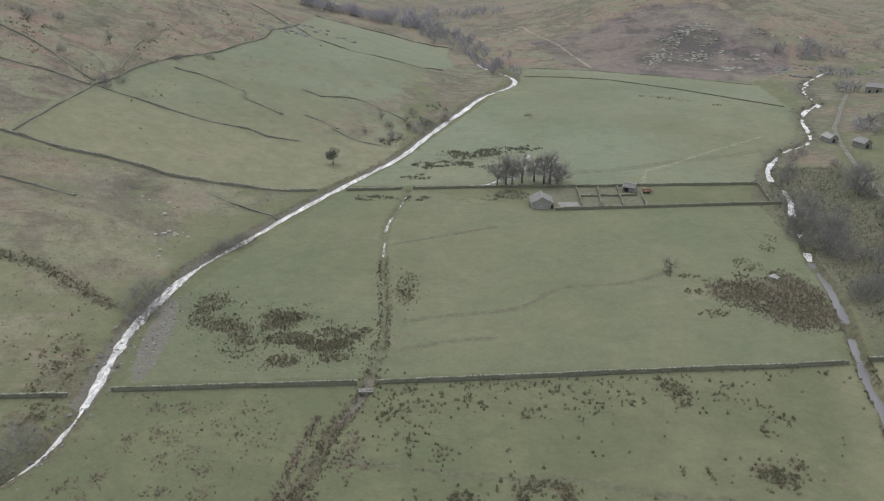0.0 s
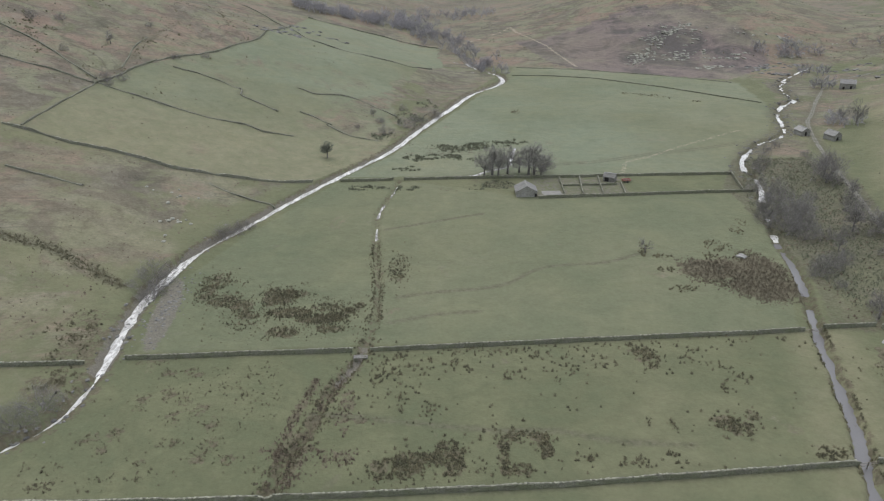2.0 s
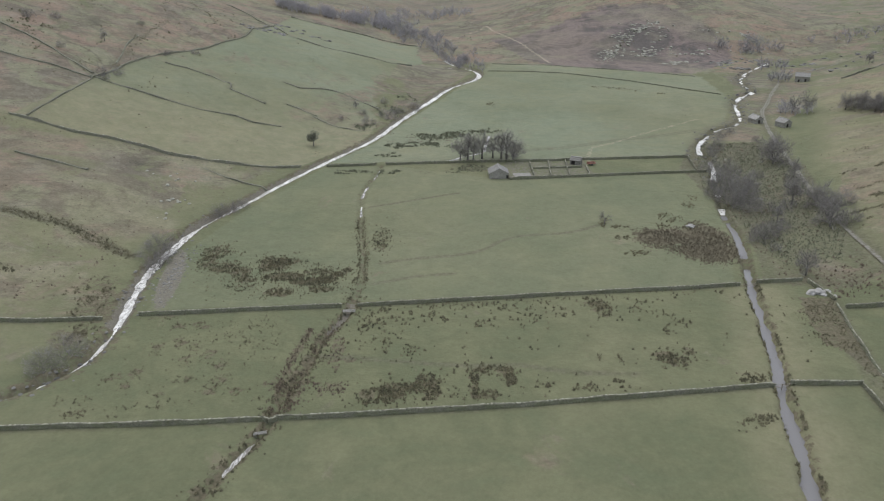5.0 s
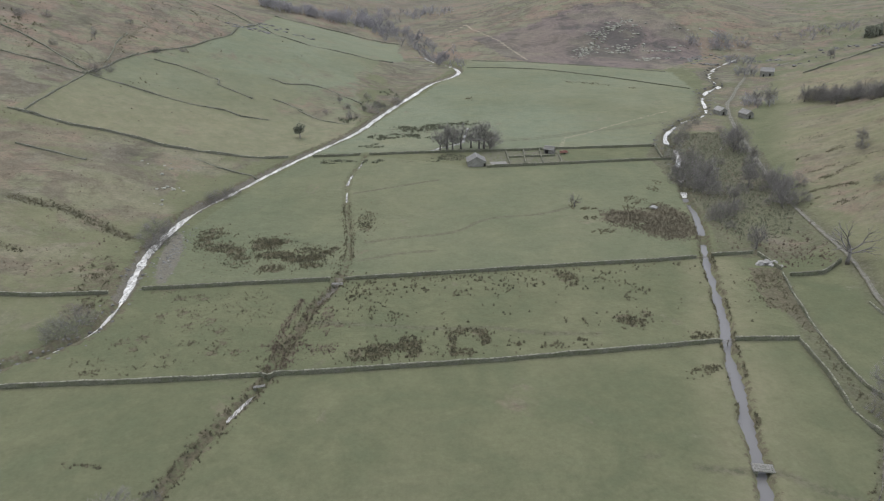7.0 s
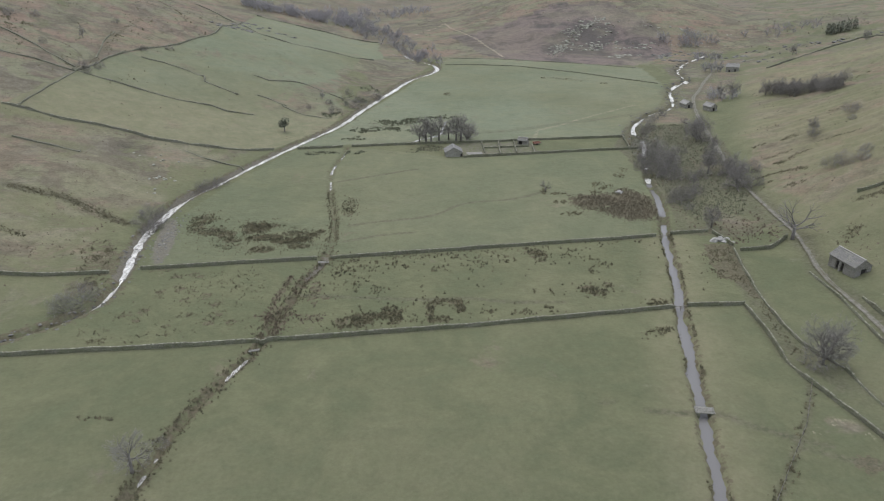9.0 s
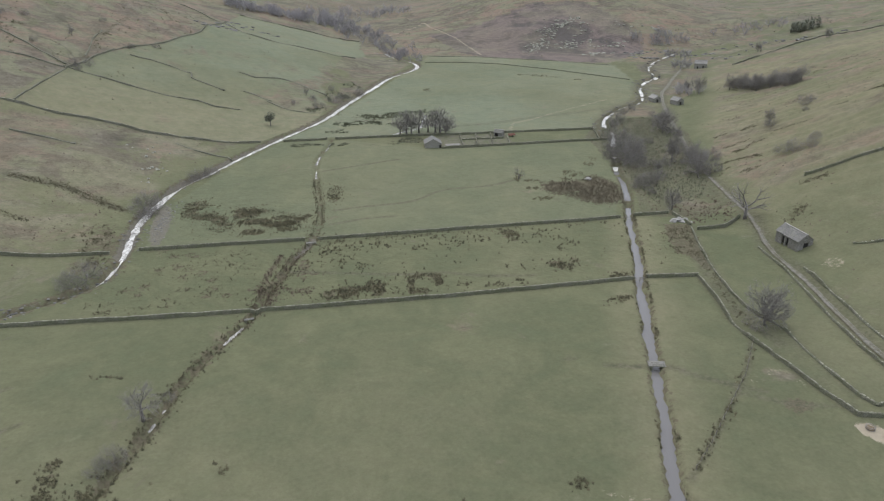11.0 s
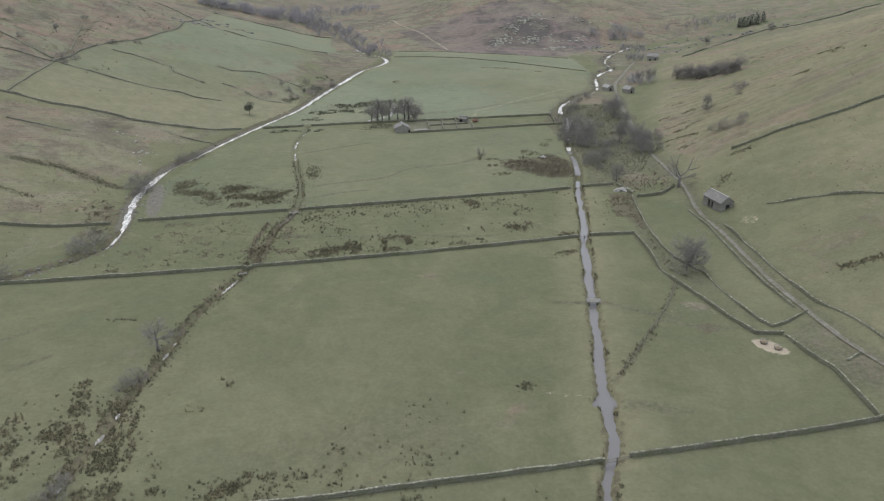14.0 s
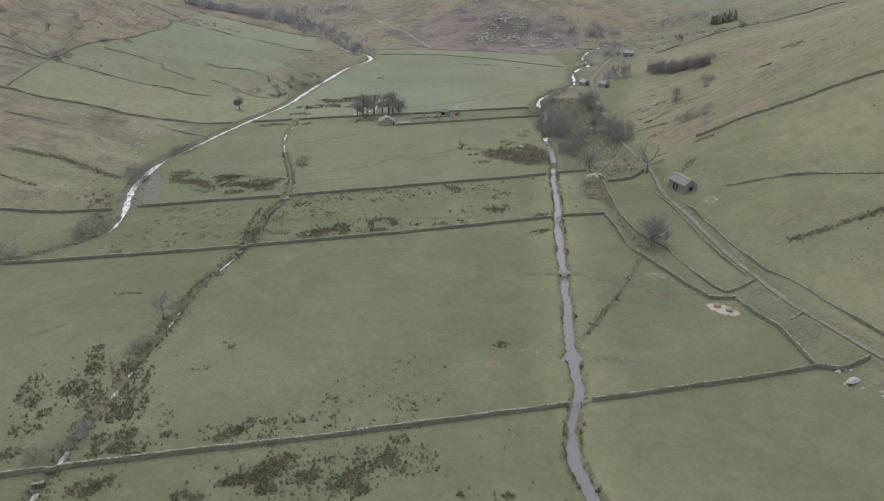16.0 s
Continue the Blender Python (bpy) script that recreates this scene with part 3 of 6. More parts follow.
# the lines of the dry stone walls
FENCE_LABEL = "tumbled grey dry stone wall climbing the fellside"
WALLS = [
    # the flat fields
    dict(points=[(-128, -24), (-75, -20.5), (-51, -19.2), (-30, -19), (-3, -18.8), (21, -18.2), (43.6, -17.4)], seed=1),
    dict(points=[(48.8, -17), (74, -16), (100, -15)], seed=2),
    dict(points=[(-92.5, 74.2), (-83, 74.5), (-47, 75), (-27, 75.6)], seed=3),
    dict(points=[(-26.7, 75.65), (-6, 76.4), (20, 78), (73.3, 82.5)], seed=4),
    dict(points=[(76.8, 83), (91, 82.4)], seed=5),
    dict(points=[(-65, 117.5), (-17, 120)], seed=6),
    dict(points=[(-13, 120.2), (37, 123.8), (85, 127)], seed=7),
    dict(points=[(90, 128), (102, 128.6)], seed=8),
    dict(points=[(-106, 111), (-86, 114), (-73, 115.5)], seed=9),
    dict(points=[(36.5, 216.8), (70, 219.4), (112, 222)], seed=10),
    dict(points=[(-33, 235), (-14, 236.4)], seed=11, cope=0.8),
    dict(points=[(-10, 236.6), (21, 238.6), (113, 242)], seed=12, cope=0.6),
    dict(points=[(112, 241.5), (109, 223)], height=0.95, seed=13, cope=0.6),
    # by the lane
    dict(points=[(91, 82), (90, 69), (88, 56), (88.6, 49), (90.6, 39), (92.3, 28), (94.5, 19), (100.5, 17.4)], seed=20, height=0.88, gaps=0.22),
    dict(points=[(100.8, 16.6), (101, 9), (102.4, 2), (101.4, -7), (100.3, -15)], seed=21, height=0.85, gaps=0.3),
    dict(points=[(98.6, 52), (98, 42), (98.2, 32), (98.6, 25), (100, 21), (104, 22), (111.5, 25)], seed=22, height=0.6, gaps=0.4),
    dict(points=[(119, 78), (117.6, 65), (116.2, 50), (115.4, 36), (115.2, 27), (117.4, 20), (118, 12), (118.2, 0), (119.5, -14), (124, -40)], seed=23, height=0.75, gaps=0.35),
    dict(points=[(115.4, 95), (114.6, 80), (112.4, 62), (110.9, 50), (110, 40), (109.9, 28)], seed=24, height=0.6, gaps=0.45),
    dict(points=[(104.1, 115.3), (101.8, 107.1), (98.5, 92.7), (96.8, 82.4), (95.3, 70.9), (95.2, 62.9), (98.6, 52)], seed=29, height=0.6, gaps=0.3),
    dict(points=[(103, 127.5), (104.5, 117)], seed=25, height=0.9),
    dict(points=[(105, 113), (113, 112), (120, 116)], seed=26, height=1.0),
    dict(points=[(112, -16), (104.5, -17.5), (100.3, -15)], seed=27, height=1.0),
    dict(points=[(107, 4), (111, 5.2)], seed=28, height=0.6, gaps=0.35, label="stub of tumbled dry stone wall in rough grass"),
    # the eastern hill
    dict(points=[(146, 126), (152, 123.5), (163, 119), (176, 113.5), (187, 110.5), (198, 106), (206, 103), (240, 92)], seed=30, step=1.4, cope=0.8, round_it=True),
    dict(points=[(134, 81), (148, 69), (166, 50), (190, 26)], seed=31, height=0.9, gaps=0.35, cope=0.7, label="broken old dry stone wall on the hillside"),
    dict(points=[(250, 377), (303, 404), (340, 424), (372, 398), (419, 403)], height=0.9, gaps=0.12, seed=32, step=3, cope=0, label=FENCE_LABEL),
    # the western fell
    dict(points=[(-146, 229), (-117, 228), (-90, 225), (-73, 228.5), (-43, 234)], height=0.9, gaps=0.12, seed=40, step=1.4, cope=0.8, label=FENCE_LABEL),
    dict(points=[(-141, 231), (-138, 284)], gaps=0.2, seed=41, step=1.6, cope=0, height=0.5, label=FENCE_LABEL),
    dict(points=[(-138, 285), (-157, 288), (-176, 287)], height=0.65, gaps=0.2, seed=42, step=2, cope=0, label=FENCE_LABEL),
    dict(points=[(-140, 291), (-157, 302), (-170, 312), (-192, 322)], height=0.65, gaps=0.2, seed=43, step=2, cope=0, label=FENCE_LABEL),
    dict(points=[(-140, 287), (-129, 284), (-106, 282), (-93, 282), (-78, 284), (-70, 280), (-58, 282)], seed=44, step=2, cope=0, height=0.6, gaps=0.25, label=FENCE_LABEL),
    dict(points=[(-138, 284), (-135, 300), (-133, 316), (-125, 336), (-117, 352), (-110, 364), (-106, 382), (-97, 404), (-95, 457), (-95, 500)], gaps=0.15, seed=45, step=2, cope=0, height=0.75, label=FENCE_LABEL),
    dict(points=[(-95, 480), (-74, 437), (-53, 427), (-31, 428), (-11, 424), (0, 440)], height=0.7, gaps=0.2, seed=46, step=2.5, cope=0, label=FENCE_LABEL),
    dict(points=[(-95, 563), (-78, 562), (-57, 563), (-36, 562), (-15, 558), (4, 546)], gaps=0.2, seed=47, step=3, cope=0, height=0.8, label=FENCE_LABEL),
    dict(points=[(-120, 327), (-110, 328), (-98, 326), (-88, 322), (-87, 314), (-77, 310), (-69, 306)], seed=48, step=2, cope=0, height=0.55, gaps=0.25, label=FENCE_LABEL),
    dict(points=[(-60, 312), (-53, 309), (-45, 304)], seed=54, step=2, cope=0, height=0.45, gaps=0.35, label=FENCE_LABEL),
    dict(points=[(-94, 472), (-115, 505), (-138, 536)], height=0.7, gaps=0.2, seed=49, step=3, cope=0, label=FENCE_LABEL),
    dict(points=[(-137, 311), (-141, 338), (-142, 358)], height=0.5, gaps=0.35, seed=57, step=2, cope=0, label=FENCE_LABEL),
    dict(points=[(-66, 342), (-57, 338), (-45, 345), (-37, 345), (-22, 336), (-17, 330)], seed=50, step=2, cope=0, height=0.55, gaps=0.3, label=FENCE_LABEL),
    dict(points=[(-76, 220), (-52, 210)], seed=51, step=1.6, cope=0, height=0.55, gaps=0.4, label=FENCE_LABEL),
    dict(points=[(-132, 202), (-108, 199)], seed=52, step=1.6, cope=0, height=0.55, gaps=0.4, label=FENCE_LABEL),
    dict(points=[(-47, 303), (-35, 294), (-23, 289)], seed=53, step=1.6, cope=0, height=0.55, gaps=0.35, label=FENCE_LABEL),
    # the head of the flat
    dict(points=[(50, 441), (74, 440), (100, 432), (132, 406), (174, 362)], seed=55, step=2.5, cope=0, height=0.5, label="low wall and bank across the head of the field"),
    dict(points=[(56, 470), (92, 464), (143, 441), (179, 417)], height=0.4, gaps=0.25, seed=56, step=2.5, cope=0, label=FENCE_LABEL),
    # sheepfold
    dict(points=[(47, 238.5), (46, 219)], seed=60, height=0.62, cope=0.5, label="low stone wall dividing the sheepfold pens"),
    dict(points=[(54.5, 238.8), (52.5, 219.4)], seed=61, height=0.62, cope=0.5, label="low stone wall dividing the sheepfold pens"),
    dict(points=[(61.5, 239), (59.5, 219.8)], seed=62, height=0.62, cope=0.5, label="low stone wall dividing the sheepfold pens"),
    dict(points=[(68.5, 232), (67, 220.5)], seed=63, height=0.62, cope=0.5, label="low stone wall dividing the sheepfold pens"),
    dict(points=[(47, 230), (66.5, 230.6)], seed=64, height=0.62, cope=0.5, label="low stone wall dividing the sheepfold pens"),
]

GREEN_WEST = [(-146, 226), (-117, 227), (-90, 224), (-73, 228), (-43, 236), (-20, 272), (-16, 310), (-24, 338), (-14, 385), (-6, 425), (4, 446), (8, 500), (4, 546), (-15, 558),
              (-57, 563), (-95, 563), (-95, 457), (-97, 404), (-106, 382), (-117, 352), (-133, 316), (-138, 290)]
BRACKEN_WEST = [(-13, 402), (-5, 440), (8, 462), (28, 474), (39, 436), (24, 396), (12, 374), (-4, 383)]
BRACKEN_EAST = [(169, 232), (182, 226), (180, 194), (163, 158), (136, 157), (146, 190)]
HEATHER_HILL = [(64, 553), (81, 486), (98, 460), (142, 442), (180, 425), (225, 472), (233, 501), (224, 544), (208, 585), (164, 599), (120, 577), (83, 556)]
RED_BANKS = [[(-110, 214), (-88, 227), (-70, 229), (-80, 214), (-96, 211)], [(-112, 190), (-97, 181), (-77, 182), (-78, 203), (-101, 207)]]
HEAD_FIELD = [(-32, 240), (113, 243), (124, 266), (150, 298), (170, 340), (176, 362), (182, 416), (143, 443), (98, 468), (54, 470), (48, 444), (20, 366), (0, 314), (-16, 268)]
MID_FIELD = [(-64, 120), (84, 128), (96, 160), (112, 222), (36, 217), (-8, 235), (-34, 234), (-55, 186), (-66, 150)]
WOOD_FLOOR = [(104, 228), (120, 262), (150, 262), (152, 226), (136, 175), (124, 128), (112, 122), (92, 128), (99, 150), (102, 180)]


def build_ground():
    gx = graded(-112, 152, 0.9, -1500, 1800, 1.045, 1.04)
    gy = graded(-62, 252, 0.9, -420, 2600, 1.06, 1.02)
    X, Y = np.meshgrid(gx, gy)
    x, y = X.ravel(), Y.ravel()
    z = ground(x, y)
    nx, ny = len(gx), len(gy)
    k = np.arange(nx * ny).reshape(ny, nx)
    faces = np.stack([k[:-1, :-1], k[:-1, 1:], k[1:, 1:], k[1:, :-1]], -1).reshape(-1, 4)
    me = bpy.data.meshes.new("ground")
    me.vertices.add(len(x))
    me.vertices.foreach_set("co", np.stack([x, y, z], 1).astype(np.float32).ravel())
    me.loops.add(faces.size)
    me.loops.foreach_set("vertex_index", faces.ravel().astype(np.int32))
    me.polygons.add(len(faces))
    me.polygons.foreach_set("loop_start", np.arange(0, faces.size, 4, dtype=np.int32))
    me.update(calc_edges=True)
    me.shade_smooth()
    me.materials.append(GROUND)
    # how much fell, marsh, gravel and pale earth there is
    low = land(x, y)
    dw = along(y, FOOT_WEST) - x
    de = x - along(y, FOOT_EAST)
    west = np.clip((dw - 4) / 10, 0, 1)
    band = np.exp(-((y - 213 - 0.05 * (x + 100)) / 9) ** 2) + np.exp(-((y - 176 + 0.25 * (x + 90)) / 13) ** 2)
    fell = west * np.where(y < 232, np.clip(0.40 + 0.52 * band, 0, 0.88), 0.92)
    fell = np.where((dw > 0) & (y < 130), 0.36, fell)
    ragged = np.where((y > 330) & (x > -60), x + 26 * fbm(x, y, 26, 93, 4), x)
    fell = np.where(inside(ragged, y, GREEN_WEST), 0.08 + 0.5 * fbm(x, y, 40, 64, 3), fell)
    for bank in RED_BANKS:
        fell = np.where(inside(x, y, bank), 0.95, fell)
    scrubby = inside(x, y, [(-60, 300), (-42, 284), (-24, 276), (-4, 322), (10, 356), (24, 388), (0, 412), (-22, 372), (-40, 340)])
    fell = np.where(scrubby, 0.5, fell)
    east = np.clip((de - 6) / 12, 0, 1)
    fell = np.maximum(fell, east * (0.23 + step_down(-y, -134, -116) * (0.25 + 0.27 * np.sin((y + 0.42 * x) * 0.16 + 7 * fbm(x, y, 40, 61)))))
    fell = np.where(inside(x, y, BRACKEN_WEST), 0.85, fell)
    fell = np.maximum(fell, np.where(inside(x, y, BRACKEN_EAST), 0.5 + 0.7 * fbm(x, y, 26, 66, 3), 0))
    wood = inside(x, y, WOOD_FLOOR)
    gill = inside(x, y, [(124, 268), (146, 291), (164, 320), (184, 366), (200, 420), (178, 440), (250, 480), (262, 430), (228, 372), (204, 326), (182, 300), (160, 276), (150, 262)])
    fell = np.where(gill, 0.62 + 0.6 * fbm(x, y, 24, 69, 3), fell)
    fell = np.where(wood, 0.26 + 0.5 * fbm(x, y, 22, 67, 3), fell)
    fell = np.where(inside(x, y, [(102, 18), (112, 24), (114, 0), (117, -24), (108, -14), (103, -4)]), 0.34, fell)
    fell = np.where(inside(x, y, [(107, -22), (120, -24), (126, -46), (108, -44)]), 0.75, fell)
    fell = np.where((y > 455) & ~inside(ragged, y, GREEN_WEST), np.maximum(fell, np.clip((y - 455) / 30, 0, 1) * np.where(de > 30, 0.55, 0.92)), fell)
    fell = np.where(inside(x, y, HEATHER_HILL), 1.25, fell)
    strip = inside(x, y, [(97, 120), (104.5, 118), (101.5, 106), (98.5, 93), (96.4, 83), (94.2, 88), (94.4, 95), (91.8, 97), (92.8, 106)])
    marsh = np.zeros(len(x))
    for cx, cy, rx, ry, v in MARSH:
        marsh = np.maximum(marsh, v * step_down(np.hypot((x - cx) / rx, (y - cy) / ry), 0.5, 1.35))
    marsh = np.maximum(marsh, np.where(wood, 0.36 + 0.9 * fbm(x, y, 14, 68, 3), 0))
    ds = line_distance(x, y, STREAM)
    for line, wide in ((LEFT_DITCH, 1.5), (RIGHT_DITCH, 1.2)):
        marsh = np.maximum(marsh, 0.66 * step_down(line_distance(x, y, np.array(line)) + 2 * fbm(x, y, 4, 87, 2), 0.4, wide))
    marsh = np.maximum(marsh, np.where(y > 125, 0.46, 0.58) * step_down(ds + 1.5 * fbm(x, y, 5, 88, 2), np.where(y > 125, 0.8, 1.0), np.where(y > 125, 2.2, 2.9)))
    marsh = np.maximum(marsh, np.where(strip, 0.74, 0))
    dW, dE = line_distance(x, y, RIVER_WEST), line_distance(x, y, RIVER_EAST)
    marsh = np.maximum(marsh, 0.52 * step_down(dE, 1.6, 3.2))
    marsh = np.maximum(marsh, 0.6 * step_down(dW, 2.0, 5.5))
    bare = 0.8 * step_down(dW, 1.2, 3.6) * np.where(y < 112, 0.45, 1.0)
    bare = np.maximum(bare, 0.82 * step_down(np.hypot((x + 63.5 + 0.12 * (y - 137)) / 3.4, (y - 138) / 21), 0.6, 1.15))
    bare = np.maximum(bare, 0.40 * step_down(line_distance(x, y, LANE), 0.7, 1.5))
    bare = np.maximum(bare, 0.7 * step_down(line_distance(x, y, np.array([(-14.6, 122), (-15.2, 118), (-17, 112), (-18.6, 108)])), 0.6, 1.7))
    worn_shade = 0.85 * step_down(line_distance(x, y, BRIDGE_PATH), 0.4, 1.4)
    worn_shade = np.maximum(worn_shade, 0.75 * step_down(line_distance(x, y, SIDE_TRACK), 0.4, 1.8))
    worn_shade = np.maximum(worn_shade, 0.7 * step_down(line_distance(x, y, LANE) + 1.5 * fbm(x, y, 6, 76, 2), 1.0, 4.2))
    worn_shade = np.maximum(worn_shade, 0.7 * step_down(np.hypot((x - 45) / 2.2, (y - 46) / 1.0), 0.3, 1.3))
    worn_shade = np.maximum(worn_shade, 0.85 * step_down(line_distance(x, y, np.array([(-118, 164), (-101, 162.5), (-91, 157), (-78, 150)], float)) + 2 * fbm(x, y, 4, 73, 2), 0.8, 2.8))
    worn_shade = np.maximum(worn_shade, np.where(inside(x, y, [(101.5, 17), (112, 24), (113, 0), (115, -26), (106, -16), (102.5, -4)]), 0.55 + 0.8 * fbm(x, y, 6, 77, 3), 0))
    worn_shade = np.maximum(worn_shade, np.where(inside(x, y, [(92, 56), (98, 52), (98, 24), (93.5, 27), (91, 40)]), 0.4 + 0.8 * fbm(x, y, 6, 78, 3), 0))
    worn_shade = np.maximum(worn_shade, 0.7 * step_down(line_distance(x, y, np.array([(96, 92), (94, 80), (92.5, 70), (92, 58), (94, 46)], float)) + 1.5 * fbm(x, y, 5, 79, 2), 1.0, 3.0))
    worn_shade = np.maximum(worn_shade, np.where(wood, 0.5 + 0.45 * np.clip((y - 140) / 30, 0, 1) + 0.5 * fbm(x, y, 9, 70, 3), 0))
    worn_shade = np.maximum(worn_shade, np.where(y > 205, 0.75 * step_down(dE + 6 * fbm(x, y, 12, 74, 3), 2.5, 8.0), 0))
    # darker grass at wall feet: rank fringe, plus base shade put into the colour
    for w in WALLS:
        q = np.array(w["points"], float)
        near = (x > q[:, 0].min() - 4) & (x < q[:, 0].max() + 4) & (y > q[:, 1].min() - 4) & (y < q[:, 1].max() + 4)
        wide = 2.6 if w.get("label") == FENCE_LABEL else 1.5
        worn_shade[near] = np.maximum(worn_shade[near], (0.46 if wide > 2 else 0.6) * step_down(line_distance(x[near], y[near], q), 0.5, wide))
    worn_shade = np.maximum(worn_shade, 0.7 * step_down(np.abs(line_distance(x, y, CROSS_TRACK) - 1.0), 0.3, 0.9))
    for line in DARK_LINES:
        worn_shade = np.maximum(worn_shade, 0.8 * step_down(line_distance(x, y, line), 0.3, 1.2))
    marsh = np.maximum(marsh, 0.7 * step_down(np.minimum(np.hypot(x - 95.9, y - 12.1), np.hypot(x - 94.2, y - 15)), 0.6, 1.2))
    marsh = np.maximum(marsh, 0.74 * step_down(np.hypot((x - 85) / 4.0, (y - 24) / 3.2), 0.4, 1.3))
    fell = np.maximum(fell, 0.45 * step_down(np.hypot((x - 86) / 6.5, (y - 34) / 4), 0.4, 1.3))
    pens = (x > 36) & (x < 69) & (y > 216.5 + 0.066 * (x - 36)) & (y < 238.5 + 0.04 * (x - 36))
    bare = np.maximum(bare, np.where(pens, 0.50, 0))
    u, v = (x - 94.8) * 0.53 - (y - 13.2) * 0.85, (x - 94.8) * 0.85 + (y - 13.2) * 0.53
    pale = 0.95 * step_down(np.hypot(u / 5.0, v / 2.7), 0.65, 1.1)
    for cx, cy, rx, ry in ((81.5, 33, 2.2, 1.2), (87, 35.5, 3.4, 2.0), (90.5, 31, 1.6, 2.2)):
        pale = np.maximum(pale, 0.42 * step_down(np.hypot((x - cx) / rx, (y - cy) / ry), 0.4, 1.2))
    pale = np.maximum(pale, 0.44 * step_down(line_distance(x, y, smooth_line([(39, 5), (44, 3), (48.5, 1.5)], 1)), 0.4, 1.3))
    for line, v, w in ((FARM_TRACK, 0.46, 1.1), (FELL_TRACK, 0.60, 1.25)):
        pale = np.maximum(pale, v * step_down(line_distance(x, y, line), 0.6 * w, 1.7 * w))
    pale = np.maximum(pale, 0.45 * step_down(np.hypot((x - 125.5) / 3.4, (y - 76) / 4.0), 0.5, 1.2))
    # the far fields take this hazed pasture tone most strongly
    lush_haze = np.where(inside(ragged, y, GREEN_WEST), 0.32 + 0.4 * np.clip((y - 250) / 100, 0, 1), 0.0)
    lush_haze = np.maximum(lush_haze, np.where(inside(x, y, HEAD_FIELD), 0.72, 0.0))
    lush_haze = np.maximum(lush_haze, 0.22 * np.where(inside(x, y, MID_FIELD), 1.0, 0.0)) * np.clip(0.8 + 1.6 * fbm(x, y, 60, 71), 0.3, 1)
    dry = (0.60 + 0.25 * np.clip((x - 180) / 60, 0, 1)) * np.clip((x - along(y, FOOT_EAST) - 2) / 14, 0, 1) * np.clip(0.7 + 1.6 * fbm(x, y, 45, 81), 0.1, 1) * step_down(y, 330, 420)
    dry = np.maximum(dry, np.where((dE < 14) & (x > 40) & (y < 128), 0.4 * step_down(dE, 3, 13), 0))
    dry = np.maximum(dry, 0.28 * np.clip(3 * fbm(x, y, 50, 91), 0, 1))
    dry = np.maximum(dry, west * np.where(y < 235, 0.28 + 1.1 * fbm(x, y, 30, 92, 3), 0))
    heath = np.where(inside(x, y, HEATHER_HILL), 1.0 + 0.5 * fbm(x, y, 40, 72, 3), 0.25 * np.clip((y - 640) / 200, 0, 1))
    dry = np.maximum(dry, np.where(inside(x, y, GREEN_WEST), 0.5 * step_down(y - 0.25 * (x + 60), 268, 330), 0))
    # near ground darkened: trampled grass, plus lens vignetting put into the colour
    worn_shade = np.maximum(worn_shade, 0.15 * step_down(y, 20, 80))
    worn_shade = np.maximum(worn_shade, 0.48 * np.exp(-((x - 2) / 30) ** 2 - ((y + 6) / 12) ** 2))
    for name, v in (("dry", dry), ("lush_haze", lush_haze), ("fell", fell), ("marsh", marsh), ("bare", bare), ("pale", pale), ("heath", heath), ("worn_shade", worn_shade)):
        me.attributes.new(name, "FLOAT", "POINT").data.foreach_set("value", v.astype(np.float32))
    return tagged(new("ground", me), "damp winter pasture, brown fell and river flats", "ground", kind="structure")


# wet and rushy stretches: centre, half widths, strength
MARSH = [(77, 160, 11, 7, 0.95), (86, 150, 9, 9, 1.0), (89, 160, 6, 10, 0.9), (12, 274, 22, 9, 0.42), (24, 231, 7, 5, 0.5), (6, 226, 6, 3, 0.42), (-76, 122, 7, 11, 0.6), (-80, 134, 6, 5, 0.5), (-77, 107, 5, 6, 0.6), (-69, 110, 3, 5, 0.5)]
for table, most in ((PASTURE_RUSHES, 0.55), (DITCH_RUSHES, 0.55), (RUSH_BAND, 0.66), (WEST_PASTURE_KNOTS, 0.5), (STREAM_RUSHES, 0.42), (STREAM_KNOTS, 0.42), (NEAR_RUSHES, 0.42)):
    MARSH += [(cx, cy, rx + 0.4, ry + 0.4, min(most, 0.28 + 0.07 * n / (rx * ry))) for cx, cy, rx, ry, n in table]
build_ground()


def ribbon(line, half, lift, name):
    """A strip of water or road laid along a line."""
    p = np.array(line, float)
    d = np.gradient(p[:, :2], axis=0)
    d = d / np.linalg.norm(d, axis=1)[:, None]
    side = np.c_[-d[:, 1], d[:, 0]]
    us = (-1, -0.5, 0, 0.5, 1)
    vary = 1 + (0.9 * fbm(np.arange(len(p)) * 1.5, np.zeros(len(p)), 7, 53, 3) if name == "lane" else np.zeros(len(p)))
    verts = []
    for i in range(len(p)):
        for u in us:
            q = p[i, :2] + side[i] * u * half * vary[i]
            verts.append((q[0], q[1], lift(q[0], q[1], i)))
    n = len(us)
    faces = [(i * n + k, (i + 1) * n + k, (i + 1) * n + k + 1, i * n + k + 1) for i in range(len(p) - 1) for k in range(n - 1)]
    return verts, faces


